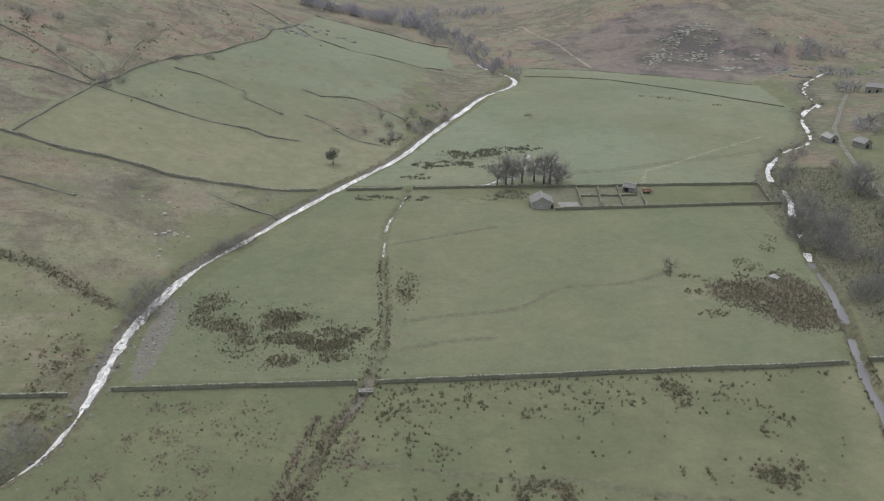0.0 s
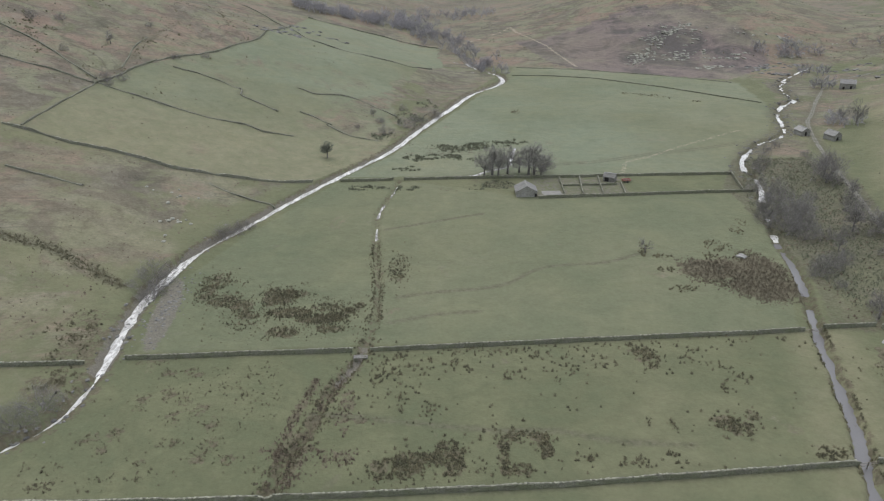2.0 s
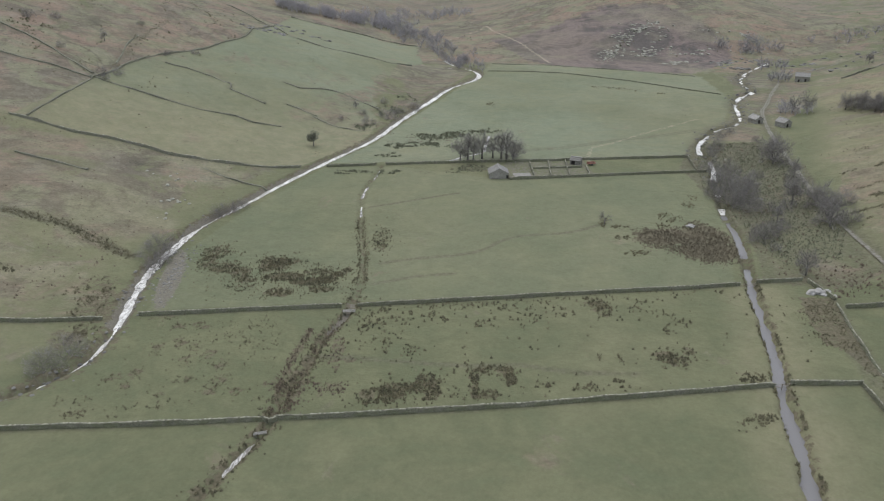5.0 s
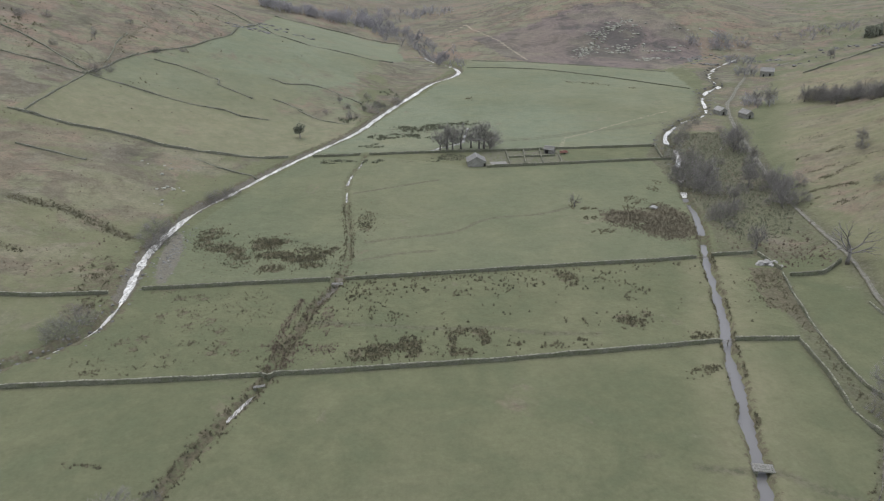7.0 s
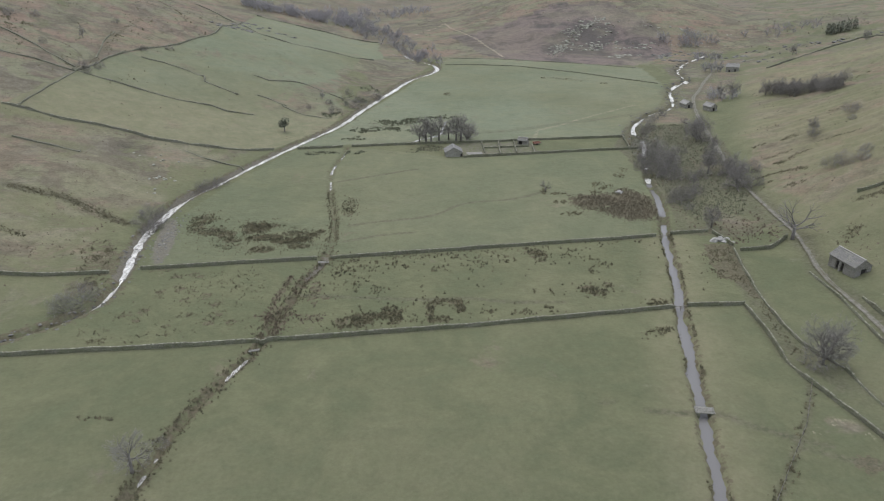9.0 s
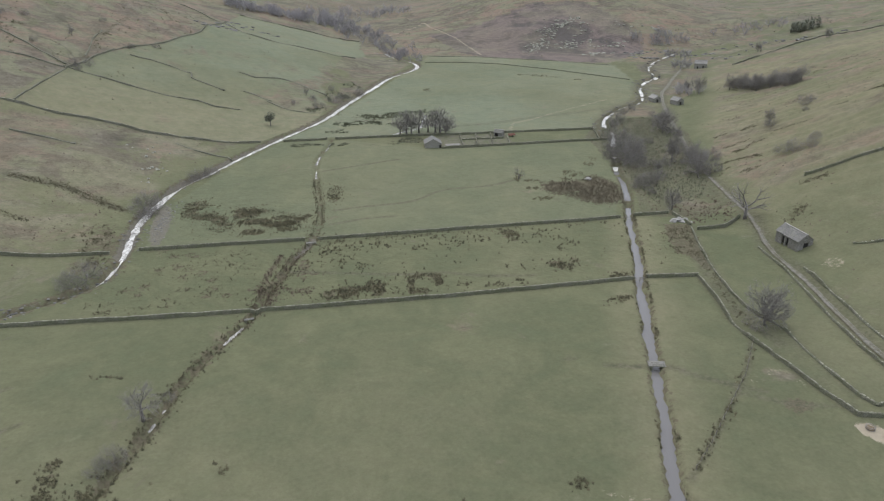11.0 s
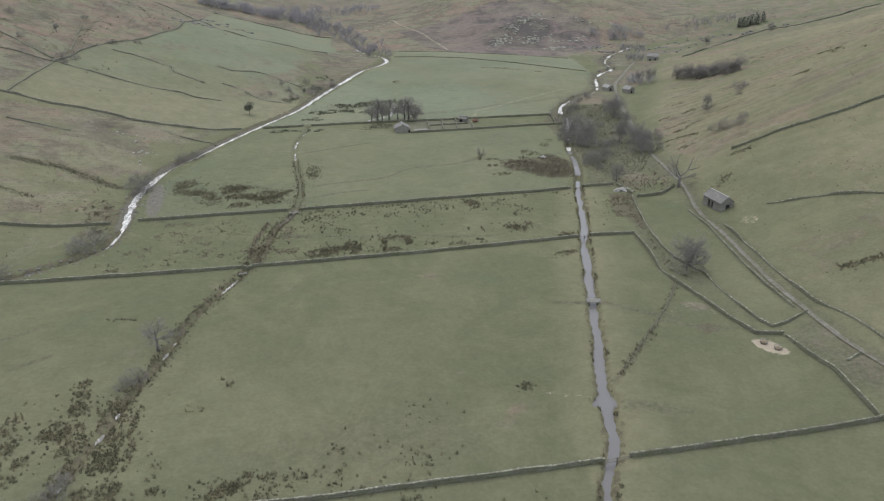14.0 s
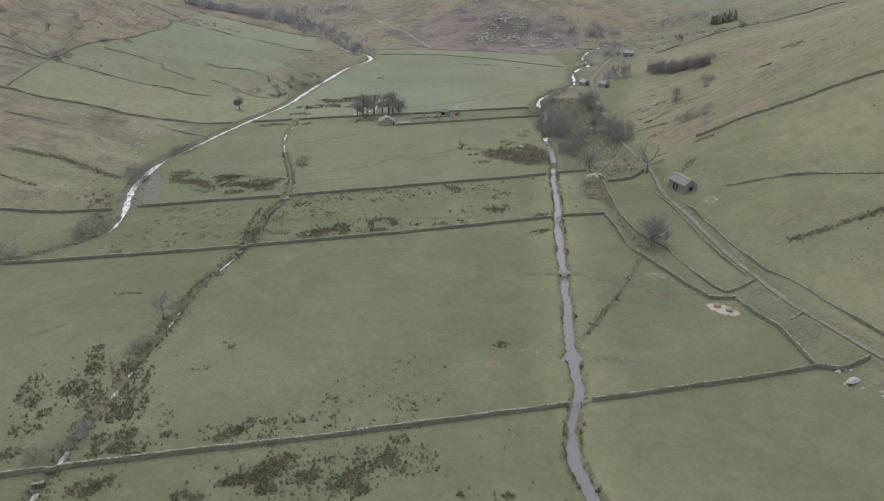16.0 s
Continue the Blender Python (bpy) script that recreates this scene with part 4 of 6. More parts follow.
def build_water(name, line, half, level, material, label):
    line = even_line(line, 1.6)
    base = land(line[:, 0], line[:, 1])
    base = np.minimum(base, 0.0) * 0 + np.maximum(base - 1.0, 0)        # follows the bed only where the valley climbs
    base = np.convolve(np.pad(base, 6, mode="edge"), np.ones(13) / 13, "valid")
    s = np.arange(len(line)) * 1.6
    if name == 'trickle_water':
        base = land(line[:, 0], line[:, 1])
    elif half < 1:        # the stream sinks from sight between its pools
        wet = np.zeros(len(line), bool)
        for a, b in ((182, 193), (200, 213), (219, 232), (61, 70), (36, 39), (30, 34), (10.5, 12), (3, 6), (-10.5, -8), (-18, -13.5), (-300, -24)):
            wet |= (line[:, 1] > a) & (line[:, 1] < b)
        base = base - np.where(wet, 0.0, 0.32)
    if name == "beck_water":
        base = base - np.where(np.sin(s * 0.16) + 0.6 * np.sin(s * 0.43 + 1) > -0.75, 0.0, 0.5)
    if name in ("canal_water", "beck_water"):        # sunk below the bed to fit the view, where the beck looks dark
        yy = line[:, 1]
        base = base - np.where(((yy > 139) & (yy < 147)) | ((yy > 174) & (yy < 212) & (np.sin(s * 0.35) < 0.75)), 0.45, 0.0)
    v, f = ribbon(line, half, lambda x, y, i: level + base[i], name)
    return tagged(new(name, mesh_of(name, v, f, material, True)), label, "water", kind="structure")


CANAL_END = int(np.argmax(RIVER_EAST[:, 1] > 180))
build_water("river_water", RIVER_WEST[:192], 2.0, -0.74, WHITE_WATER, "fast shallow river broken white over stones")
build_water("canal_water", RIVER_EAST[:CANAL_END], 2.5, -0.66, CALM_WATER, "slow grey beck between grassy banks")
build_water("beck_water", RIVER_EAST[CANAL_END - 1:], 1.7, -0.62, WHITE_WATER, "upper beck running white beside the wood")
build_water("stream_water", STREAM, 0.52, -0.40, STREAM_WATER, "narrow trickling stream in a rushy ditch")

build_water("trickle_water", TRICKLE, 0.55, -0.16, STREAM_WATER, "thin trickle of water winding behind the trees")


def build_lane():
    line = even_line(LANE, 1.5)
    mid = land(line[:, 0], line[:, 1])
    mid = np.convolve(np.pad(mid, 3, mode="edge"), np.ones(7) / 7, "valid")
    v, f = ribbon(line, 1.0, lambda x, y, i: mid[i] * 0.6 + 0.4 * float(land(np.array([x]), np.array([y]))[0]) - 0.09, "lane")
    me = mesh_of("road", v, f, TARMAC, True)
    rut = np.tile([0.1, 0.72, 0.3, 0.72, 0.1], len(line)).astype(np.float32)
    me.attributes.new("rut", "FLOAT", "POINT").data.foreach_set("value", rut)
    tagged(new("road", me), "narrow worn lane with two pale wheel tracks along the hill foot", "road", kind="structure")


build_lane()

# ---- dry stone walls ----


def stone_wall(points, height=0.86, step=0.9, cope=0.42, label="weathered grey dry stone field wall with rough coping", gaps=0.0, seed=1, round_it=False):
    """A dry stone wall along a line: a battered body and a row of cope stones."""
    rng = np.random.default_rng(seed)
    line = smooth_line(points, step) if round_it else even_line(points, step)
    n = len(line)
    s = np.arange(n) * step
    wander = np.gradient(line, axis=0)
    wander = wander / (np.linalg.norm(wander, axis=1)[:, None] + 1e-9)
    side = np.c_[-wander[:, 1], wander[:, 0]]
    line = line + side * (0.5 * fbm(s, s * 0 + seed, 12, seed, 3))[:, None]
    z = ground(line[:, 0], line[:, 1])
    z = np.maximum(z, np.convolve(np.pad(z, 2, mode="edge"), np.ones(5) / 5, "valid"))
    tall = height * (1 + 0.5 * fbm(s, s * 0 + 3, 6, seed + 5, 4))
    if gaps:
        tall = tall * np.clip(0.45 + 1.6 * (value_noise(s / 7, s * 0, seed) - gaps), 0.25, 1)
    x0, y0, z0 = line[0, 0], line[0, 1], z[0]
    ob = thing("dry_stone_wall", x0, y0, z0, label, "stone wall", "dry stone field walls")
    prof = [(-0.40, -0.7), (-0.34, 0.35), (-0.21, 1.0), (0.21, 1.0), (0.34, 0.35), (0.40, -0.7)]
    v, m = [], len(prof)
    for i in range(n):
        for u, h in prof:
            hz = h * tall[i] if h > 0 else h
            j = rng.uniform(-0.09, 0.09, 3)
            v.append((line[i, 0] + side[i, 0] * u + j[0] - x0, line[i, 1] + side[i, 1] * u + j[1] - y0, z[i] + hz + j[2] - z0))
    f = [(i * m + k, i * m + (k + 1) % m, (i + 1) * m + (k + 1) % m, (i + 1) * m + k) for i in range(n - 1) for k in range(m)]
    f += [tuple(range(m)), tuple((n - 1) * m + k for k in range(m))[::-1]]
    part("body", mesh_of("wall_body", v, f), HAZED_STONE if label == FENCE_LABEL else WALL_STONE, ob)
    if cope:
        top = even_line(np.c_[line, z + tall], cope)
        sh, d = Shape(), np.gradient(top[:, :2], axis=0)
        for i in range(len(top)):
            if gaps and rng.random() < gaps:
                continue
            a = math.atan2(d[i, 1], d[i, 0]) + rng.uniform(-0.15, 0.15)
            mm = Matrix.Translation((top[i, 0] - x0, top[i, 1] - y0, top[i, 2] - z0)) @ Matrix.Rotation(a, 4, "Z") @ Matrix.Rotation(rng.uniform(-0.3, 0.3), 4, "Y")
            w, h = cope * rng.uniform(0.42, 0.56), rng.uniform(0.08, 0.20)
            sh.box(-w, w, -0.14, 0.14, -0.1, h, mm, 0.05)
        me = sh.mesh("coping")
        tagged(part("coping", me, COPE_STONE, ob, "pale upright cope stones"), kind="stuff")
    return ob


for w in WALLS:
    stone_wall(**w)

# ---- barns and sheds ----


def gable_barn(x, y, turn, length, width, eave, ridge, openings=(), label="", name="barn", rows=12, roof=None, stone=None):
    """A stone barn with its ridge along its own y axis. Openings: (side, centre, width, height), side 's', 'n', 'w' or 'e'."""
    z = ground_at(x, y)
    ob = thing(name, x, y, z, label, "barn")
    ob.rotation_euler = (0, 0, radians(turn))
    t, hl, hw = 0.55, length / 2, width / 2

    def long_wall(side):
        sh, s = Shape(), (-1 if side == "w" else 1)
        cuts = sorted((c - w / 2, c + w / 2, h) for q, c, w, h in openings if q == side)
        a = -hl + t
        xs = sorted((s * hw, s * (hw - t)))
        for lo, hi, h in cuts:
            sh.box(*xs, a, lo, -1.2, eave)
            sh.box(*xs, lo, hi, h, eave)
            a = hi
        sh.box(*xs, a, hl - t, -1.2, eave)
        return sh

    def end_wall(side):
        sh, s = Shape(), (-1 if side == "s" else 1)
        cuts = [(c - w / 2, c + w / 2, h) for q, c, w, h in openings if q == side]
        ys = sorted((s * hl, s * (hl - t)))
        lo, hi, h = cuts[0] if cuts else (0, 0, 0)
        sh.box(-hw, lo, *ys, -1.2, eave).box(hi, hw, *ys, -1.2, eave)
        if cuts:
            sh.box(lo, hi, *ys, h, eave)
        p = [(-hw, yy, eave) for yy in ys] + [(hw, yy, eave) for yy in ys] + [(0, yy, ridge - 0.05) for yy in ys]
        sh.add(p, [(0, 2, 4), (1, 5, 3), (0, 4, 5, 1), (2, 3, 5, 4), (0, 1, 3, 2)])
        return sh

    for side in "we":
        part("wall", long_wall(side).mesh("long_wall"), stone or BARN_STONE, ob)
    for side in "sn":
        part("wall", end_wall(side).mesh("end_wall"), stone or BARN_STONE, ob)
    rng = np.random.default_rng(int(length * 10))
    for s in (-1, 1):
        sh = Shape()
        run, rise = hw + 0.3, ridge - eave
        slope = rise / hw
        for r in range(rows):
            a, b = r / rows, (r + 1) / rows + 0.04
            xa, xb = s * (run - a * run), s * (run - min(b, 1.0) * run)
            za, zb = ridge - slope * abs(xa) + 0.12, ridge - slope * abs(xb) + 0.05
            for k in range(4):
                ya, yb = -hl - 0.15 + k * (length + 0.3) / 4, -hl - 0.15 + (k + 1) * (length + 0.3) / 4
                j = rng.uniform(-0.015, 0.02)
                p = [(xa, ya, za + j), (xa, yb, za + j), (xb, yb, zb + j), (xb, ya, zb + j)]
                q = [(a_, b_, c_ - 0.07) for a_, b_, c_ in p]
                sh.add(p + q, [(0, 1, 2, 3), (7, 6, 5, 4), (0, 4, 5, 1), (1, 5, 6, 2), (2, 6, 7, 3), (3, 7, 4, 0)])
        slope_ob = part("roof", sh.mesh("roof_slope"), roof or SLATE, ob, "stone-slated roof slope in stepped courses")
    sh = Shape()
    n = max(4, int(length / 0.7))
    for k in range(n):
        a, b = -hl - 0.15 + k * (length + 0.3) / n, -hl - 0.15 + (k + 1) * (length + 0.3) / n - 0.03
        sh.box(-0.2, 0.2, a, b, ridge + 0.0, ridge + 0.16, None, 0.02)
    part("ridge", sh.mesh("ridge_stones"), RIDGE, slope_ob, "pale ridge stones")
    # near-black panels stand for the shaded inside of each opening
    for q, c, w, h in openings:
        s = -1 if q in "sw" else 1
        sh = Shape()
        if q in "sn":
            ys = sorted((s * (hl - 0.35), s * (hl - 0.43)))
            sh.box(c - w / 2, c + w / 2, *ys, -0.3, h - 0.02)
        else:
            xs = sorted((s * (hw - 0.35), s * (hw - 0.43)))
            sh.box(*xs, c - w / 2, c + w / 2, -0.3, h - 0.02)
        part("door", sh.mesh("doorway_panel"), NEAR_BLACK, ob, "near-black panel set back in the wall, standing for the dark doorway")
    return ob


gable_barn(123.6, 91.8, 8, 9.2, 4.9, 2.6, 4.4, [("s", 0.3, 1.7, 1.8), ("w", -0.2, 1.0, 1.9), ("w", 1.5, 1.0, 1.9)],
           "grey stone field barn with slate roof beside the lane")
gable_barn(32.6, 221.2, 0, 6.4, 7.0, 2.0, 3.9, [("s", 3.1, 0.8, 1.3)], "small pale stone barn at the corner of the sheepfold", stone=PALE_STONE)
# far buildings get pale stone and roofs, distance haze put into the colour
gable_barn(164.5, 297, 12, 5.6, 4.2, 2.3, 3.7, [("s", 0, 1.3, 1.8)], "stone farm shed beside the upper lane", stone=PALE_STONE, roof=RIDGE)
gable_barn(173.5, 288, 20, 5.6, 4.4, 2.4, 3.9, [("s", 0, 1.4, 1.8)], "grey-roofed stone outhouse beside the upper lane", stone=PALE_STONE, roof=RIDGE)
gable_barn(235, 392, 62, 8.0, 5.0, 3.2, 5.0, [("w", -1.8, 1.1, 1.9), ("w", 1.8, 1.0, 1.2)], "grey stone farmhouse among bare trees", name="farmhouse", stone=PALE_STONE, roof=RIDGE)
gable_barn(65, 235.2, 62, 4.2, 3.0, 1.9, 2.9, [("w", 0.8, 1.6, 1.5)], "little stone shelter with a pale roof in the sheepfold", name="shelter", roof=CONCRETE)


def red_trailer(x, y, turn):
    ob = thing("trailer", x, y, ground_at(x, y), "small faded red farm trailer parked by the sheepfold", "trailer")
    ob.rotation_euler = (0, 0, radians(turn))
    part("bed", Shape().box(-1.5, 1.5, -0.8, 0.8, 0.55, 0.68).mesh("bed"), WOOD, ob, "weathered plank bed")
    for y0, y1, x0, x1 in ((-0.85, -0.78, -1.5, 1.5), (0.78, 0.85, -1.5, 1.5), (-0.78, 0.78, -1.55, -1.48), (-0.78, 0.78, 1.48, 1.55)):
        part("side", Shape().box(x0, x1, y0, y1, 0.6, 1.15).mesh("side"), RED_PAINT, ob)
    part("drawbar", Shape().box(1.5, 2.8, -0.06, 0.06, 0.5, 0.62).mesh("drawbar"), STEEL, ob, "steel drawbar")
    for s in (-1, 1):
        part("wheel", Shape().tube([(0, s * 0.88, 0.36), (0, s * 1.08, 0.36)], [0.36, 0.36], 14).mesh("wheel"), NEAR_BLACK, ob, "black tyre")


red_trailer(70.6, 233.5, 12)
tagged(new("concrete_apron", Shape().box(38.5, 45.2, 218.6, 224.5, -0.5, 0.28).mesh("apron", CONCRETE)), "pale concrete apron inside the sheepfold", "apron", kind="structure")


# ---- bridges, water gates, feeders ----


def slab_bridge(x, y, turn, span, wide, label, block=0.6):
    z = -0.1
    ob = thing("footbridge", x, y, z, label, "bridge")
    ob.rotation_euler = (0, 0, radians(turn))
    n = 3
    for k in range(n):
        a, b = -wide / 2 + k * wide / n, -wide / 2 + (k + 1) * wide / n - 0.04
        part("slab", Shape().box(-span / 2, span / 2, a, b, 0.50, 0.66, None, 0.03).mesh("slab"), BARN_STONE, ob)
    for s in (-1, 1):
        part("abutment", Shape().box(*sorted((s * span / 2, s * (span / 2 - block))), -wide / 2 - 0.1, wide / 2 + 0.1, -1.2, 0.49, None, 0.04).mesh("abutment"), WALL_STONE, ob)


slab_bridge(63.1, 41.6, -12, 3.7, 2.1, "flat stone slab bridge over the slow beck", 0.8)
slab_bridge(-27.6, 71.8, 10, 2.4, 0.8, "pale stone slab over the ditch below the wall")
slab_bridge(-54.2, -22.6, 6, 2.0, 0.7, "stone slab bridge over the small stream")
slab_bridge(-15, 117.6, 0, 3.0, 1.2, "stone slab over the ditch beside the wall")


def water_gate(x, y, turn, span):
    ob = thing("water_gate", x, y, -0.2, "weathered timber rails hung across the beck", "water gate", "water gates")
    ob.rotation_euler = (0, 0, radians(turn))
    for z in (0.15, 0.5, 0.85):
        part("rail", Shape().tube([(-span / 2, 0, z), (span / 2, 0.05, z + 0.05)], [0.06, 0.05], 6).mesh("rail"), WOOD, ob)
    for s in (-1, 0, 1):
        part("post", Shape().box(s * (span / 2 - 0.1) - 0.07, s * (span / 2 - 0.1) + 0.07, -0.07, 0.07, -0.9, 1.1).mesh("post"), WOOD, ob)


water_gate(46.2, -17.2, 4, 5.2)
water_gate(75, 82.8, 5, 3.8)
water_gate(87.0, 127.5, 8, 5.0)


def ring_feeder(x, y):
    ob = thing("ring_feeder", x, y, ground_at(x, y), "round galvanised cattle feeder standing on trodden pale earth", "feeder")
    a = np.linspace(0, 2 * math.pi, 19)
    for z in (0.1, 0.4, 0.7):
        part("hoop", Shape().tube([(0.85 * math.cos(t), 0.85 * math.sin(t), z) for t in a], [0.04] * 19, 5, False).mesh("hoop"), STEEL, ob)
    for t in a[:-1:2]:
        part("bar", Shape().tube([(0.85 * math.cos(t), 0.85 * math.sin(t), 0.02), (0.85 * math.cos(t), 0.85 * math.sin(t), 0.7)], [0.03, 0.03], 5).mesh("bar"), STEEL, ob)
    part("hay", Shape().tube([(0, 0, 0), (0, 0, 0.3), (0, 0, 0.5)], [0.8, 0.7, 0.3], 12).mesh("hay"), HAY, ob, "heap of brown hay")


ring_feeder(95.9, 12.1)
ring_feeder(94.2, 15.0)

def post_fence(points, gap, label):
    line = even_line(points, gap)
    z = ground(line[:, 0], line[:, 1])
    ob = thing("fence", line[0, 0], line[0, 1], z[0], label, "fence")
    o = np.array([line[0, 0], line[0, 1], z[0]])
    for (x, y), h in zip(line, z):
        a, b, c = np.array([x, y, h]) - o
        part("post", Shape().box(a - 0.06, a + 0.06, b - 0.06, b + 0.06, c - 0.4, c + 1.1, None, 0.02).mesh("post"), WOOD, ob)
    for h in (0.5, 1.0):
        part("wire", Shape().tube(np.c_[line, z + h] - o, [0.012] * len(line), 4).mesh("wire"), STEEL, ob)


post_fence([(88, 47), (80, 35), (74, 28), (63, 15), (57, 8.5)], 3.0, "old post and wire fence along a rushy ditch")

# ---- rocks ----


def boulder_mesh(seed, flat=0.6):
    bm = bmesh.new()
    bmesh.ops.create_icosphere(bm, subdivisions=2, radius=1.0)
    for v in bm.verts:
        k = 1 + 0.55 * noise.noise(v.co * 1.3 + Vector((seed * 3.1, 0, 0))) + 0.2 * noise.noise(v.co * 3.1 + Vector((0, seed, 0)))
        v.co = Vector((v.co.x * k, v.co.y * k, v.co.z * k * flat))
    me = bpy.data.meshes.new("boulder")
    bm.to_mesh(me)
    bm.free()
    return me


BOULDERS = [boulder_mesh(i, 0.45 + 0.12 * (i % 3)) for i in range(5)]


def boulder(x, y, size, material, label, group="", squash=1.0, turn=None):
    me = BOULDERS[int(RNG.integers(5))].copy()
    me.materials.append(material)
    ob = new("boulder", me)
    ob.matrix_world = Matrix.Translation((x, y, ground_at(x, y) + size * 0.15)) @ Matrix.Rotation(RNG.uniform(0, 6.28) if turn is None else turn, 4, "Z") @ Matrix.Diagonal((size, size * squash, size * min(1.0, squash + 0.15), 1))
    return tagged(ob, label, "boulder", group)


for dx, dy, s, q in ((-1.6, 0.3, 1.5, 0.8), (0.4, 0.5, 1.7, 0.7), (2.0, 0.2, 1.2, 0.8), (0.8, -0.8, 0.9, 0.8), (3.2, -1.8, 0.7, 0.8)):
    boulder(102.5 + dx, 121 + dy, s, PALE_ROCK, "pale bleached boulder in a heap by the wall", "pale boulder heap", q)
boulder(104.2, -21.6, 2.1, PALE_ROCK, "long flat pale boulder on the bank by the wall end", "boulders at the wall end", 0.38, 0.35)
for dx, dy, s in ((-1.8, -0.9, 0.6), (-0.5, 3.2, 0.6), (1.2, 3.8, 0.7), (2.4, 3.0, 0.5), (3.2, -5.6, 0.7), (4.0, -6.4, 0.5), (2.2, -6.8, 0.6), (4.6, -5.0, 0.6), (0.6, -3.0, 0.35)):
    boulder(104 + dx, -21 + dy, s, LICHEN_ROCK, "pale grey stone on the bank by the wall end", "boulders at the wall end", 0.8)
boulder(86.5, 167.5, 1.5, PALE_ROCK, "pale slab of rock in brown rushes", "", 0.7)
for i in range(13):
    boulder(-78 + RNG.normal(0, 3.2), 188 + RNG.normal(0, 5), RNG.uniform(0.25, 0.7), LICHEN_ROCK, "grey boulder breaking out of the fellside", "crag on the western slope")
for i in range(7):
    boulder(-86 + RNG.normal(0, 4), 206 + RNG.normal(0, 2), RNG.uniform(0.25, 0.6), LICHEN_ROCK, "grey boulder breaking out of the fellside", "crag on the western slope")


def rock_field(places, lo, hi, material, label):
    """Scattered stones too many to count, in one mesh."""
    src = BOULDERS[1]
    base = np.array([v.co[:] for v in src.vertices])
    tri = np.array([p.vertices[:] for p in src.polygons])
    z = ground(places[:, 0], places[:, 1])
    V, F = [], []
    for i, (x, y) in enumerate(places):
        s, a = RNG.uniform(lo, hi), RNG.uniform(0, 6.28)
        c, d = math.cos(a), math.sin(a)
        w = base * np.array([s * RNG.uniform(0.8, 1.7), s, s * RNG.uniform(0.5, 1.0)])
        V.append(np.c_[w[:, 0] * c - w[:, 1] * d + x, w[:, 0] * d + w[:, 1] * c + y, w[:, 2] + z[i]])
        F.append(tri + i * len(base))
    ob = new("scattered_rocks", mesh_of("scattered_rocks", np.vstack(V), np.vstack(F), material))
    return tagged(ob, label, "rocks", kind="stuff")


def cluster(n, cx, cy, rx, ry, knots=0, turn=0.0):
    """Places gathered in an ellipse, or round a few knots in it."""
    r, a = np.sqrt(RNG.random(n)), RNG.random(n) * 6.283
    p = np.c_[r * np.cos(a) * rx, r * np.sin(a) * ry]
    if knots:
        k = p[RNG.integers(0, n, knots)]
        p = k[RNG.integers(0, knots, n)] + RNG.normal(0, 1, (n, 2)) * np.array([rx, ry]) * 0.11
    c, s = math.cos(turn), math.sin(turn)
    return np.c_[p[:, 0] * c - p[:, 1] * s + cx, p[:, 0] * s + p[:, 1] * c + cy]


crag = even_line([(135, 476), (152, 502), (162, 524), (177, 532), (194, 548)], 0.5)
rock_field(crag[RNG.integers(0, len(crag), 190)] + RNG.normal(0, 3.4, (190, 2)), 0.35, 1.25, LICHEN_ROCK, "grey-green lichened crag breaking out of the heath")
rock_field(np.vstack([cluster(70, 178, 520, 26, 30, 16, -0.6), cluster(60, 186, 468, 14, 6, 10), cluster(60, 190, 492, 60, 8, 14), cluster(50, 250, 510, 40, 20, 14)]), 0.4, 1.4, LICHEN_ROCK, "outcropping grey rocks on the brown fell")
rock_field(np.vstack([cluster(80, 300, 440, 60, 30, 16), cluster(60, 230, 455, 40, 20, 12), cluster(60, -95, 470, 40, 40, 12)]), 0.5, 1.8, ROCK, "grey rocks strewn over rough ground")
bank = np.vstack([RIVER_WEST[:60] + RNG.normal(0, 1.6, (60, 2)) for _ in range(5)])
rock_field(bank, 0.18, 0.5, ROCK, "grey stones in and along the shallow river")
upper = RIVER_EAST[(RIVER_EAST[:, 1] > 208) & (RIVER_EAST[:, 1] < 430)]
rock_field(np.vstack([upper + RNG.normal(0, 2.6, upper.shape) for _ in range(5)]), 0.2, 0.65, ROCK, "dark stones tumbled along the upper beck")
rock_field(np.c_[RNG.normal(-63.5, 1.8, 160), RNG.normal(139, 9, 160)], 0.12, 0.35, ROCK, "shingle stones on the river bank")

# ---- trees ----


def unit(v):
    return v / (np.linalg.norm(v) + 1e-9)


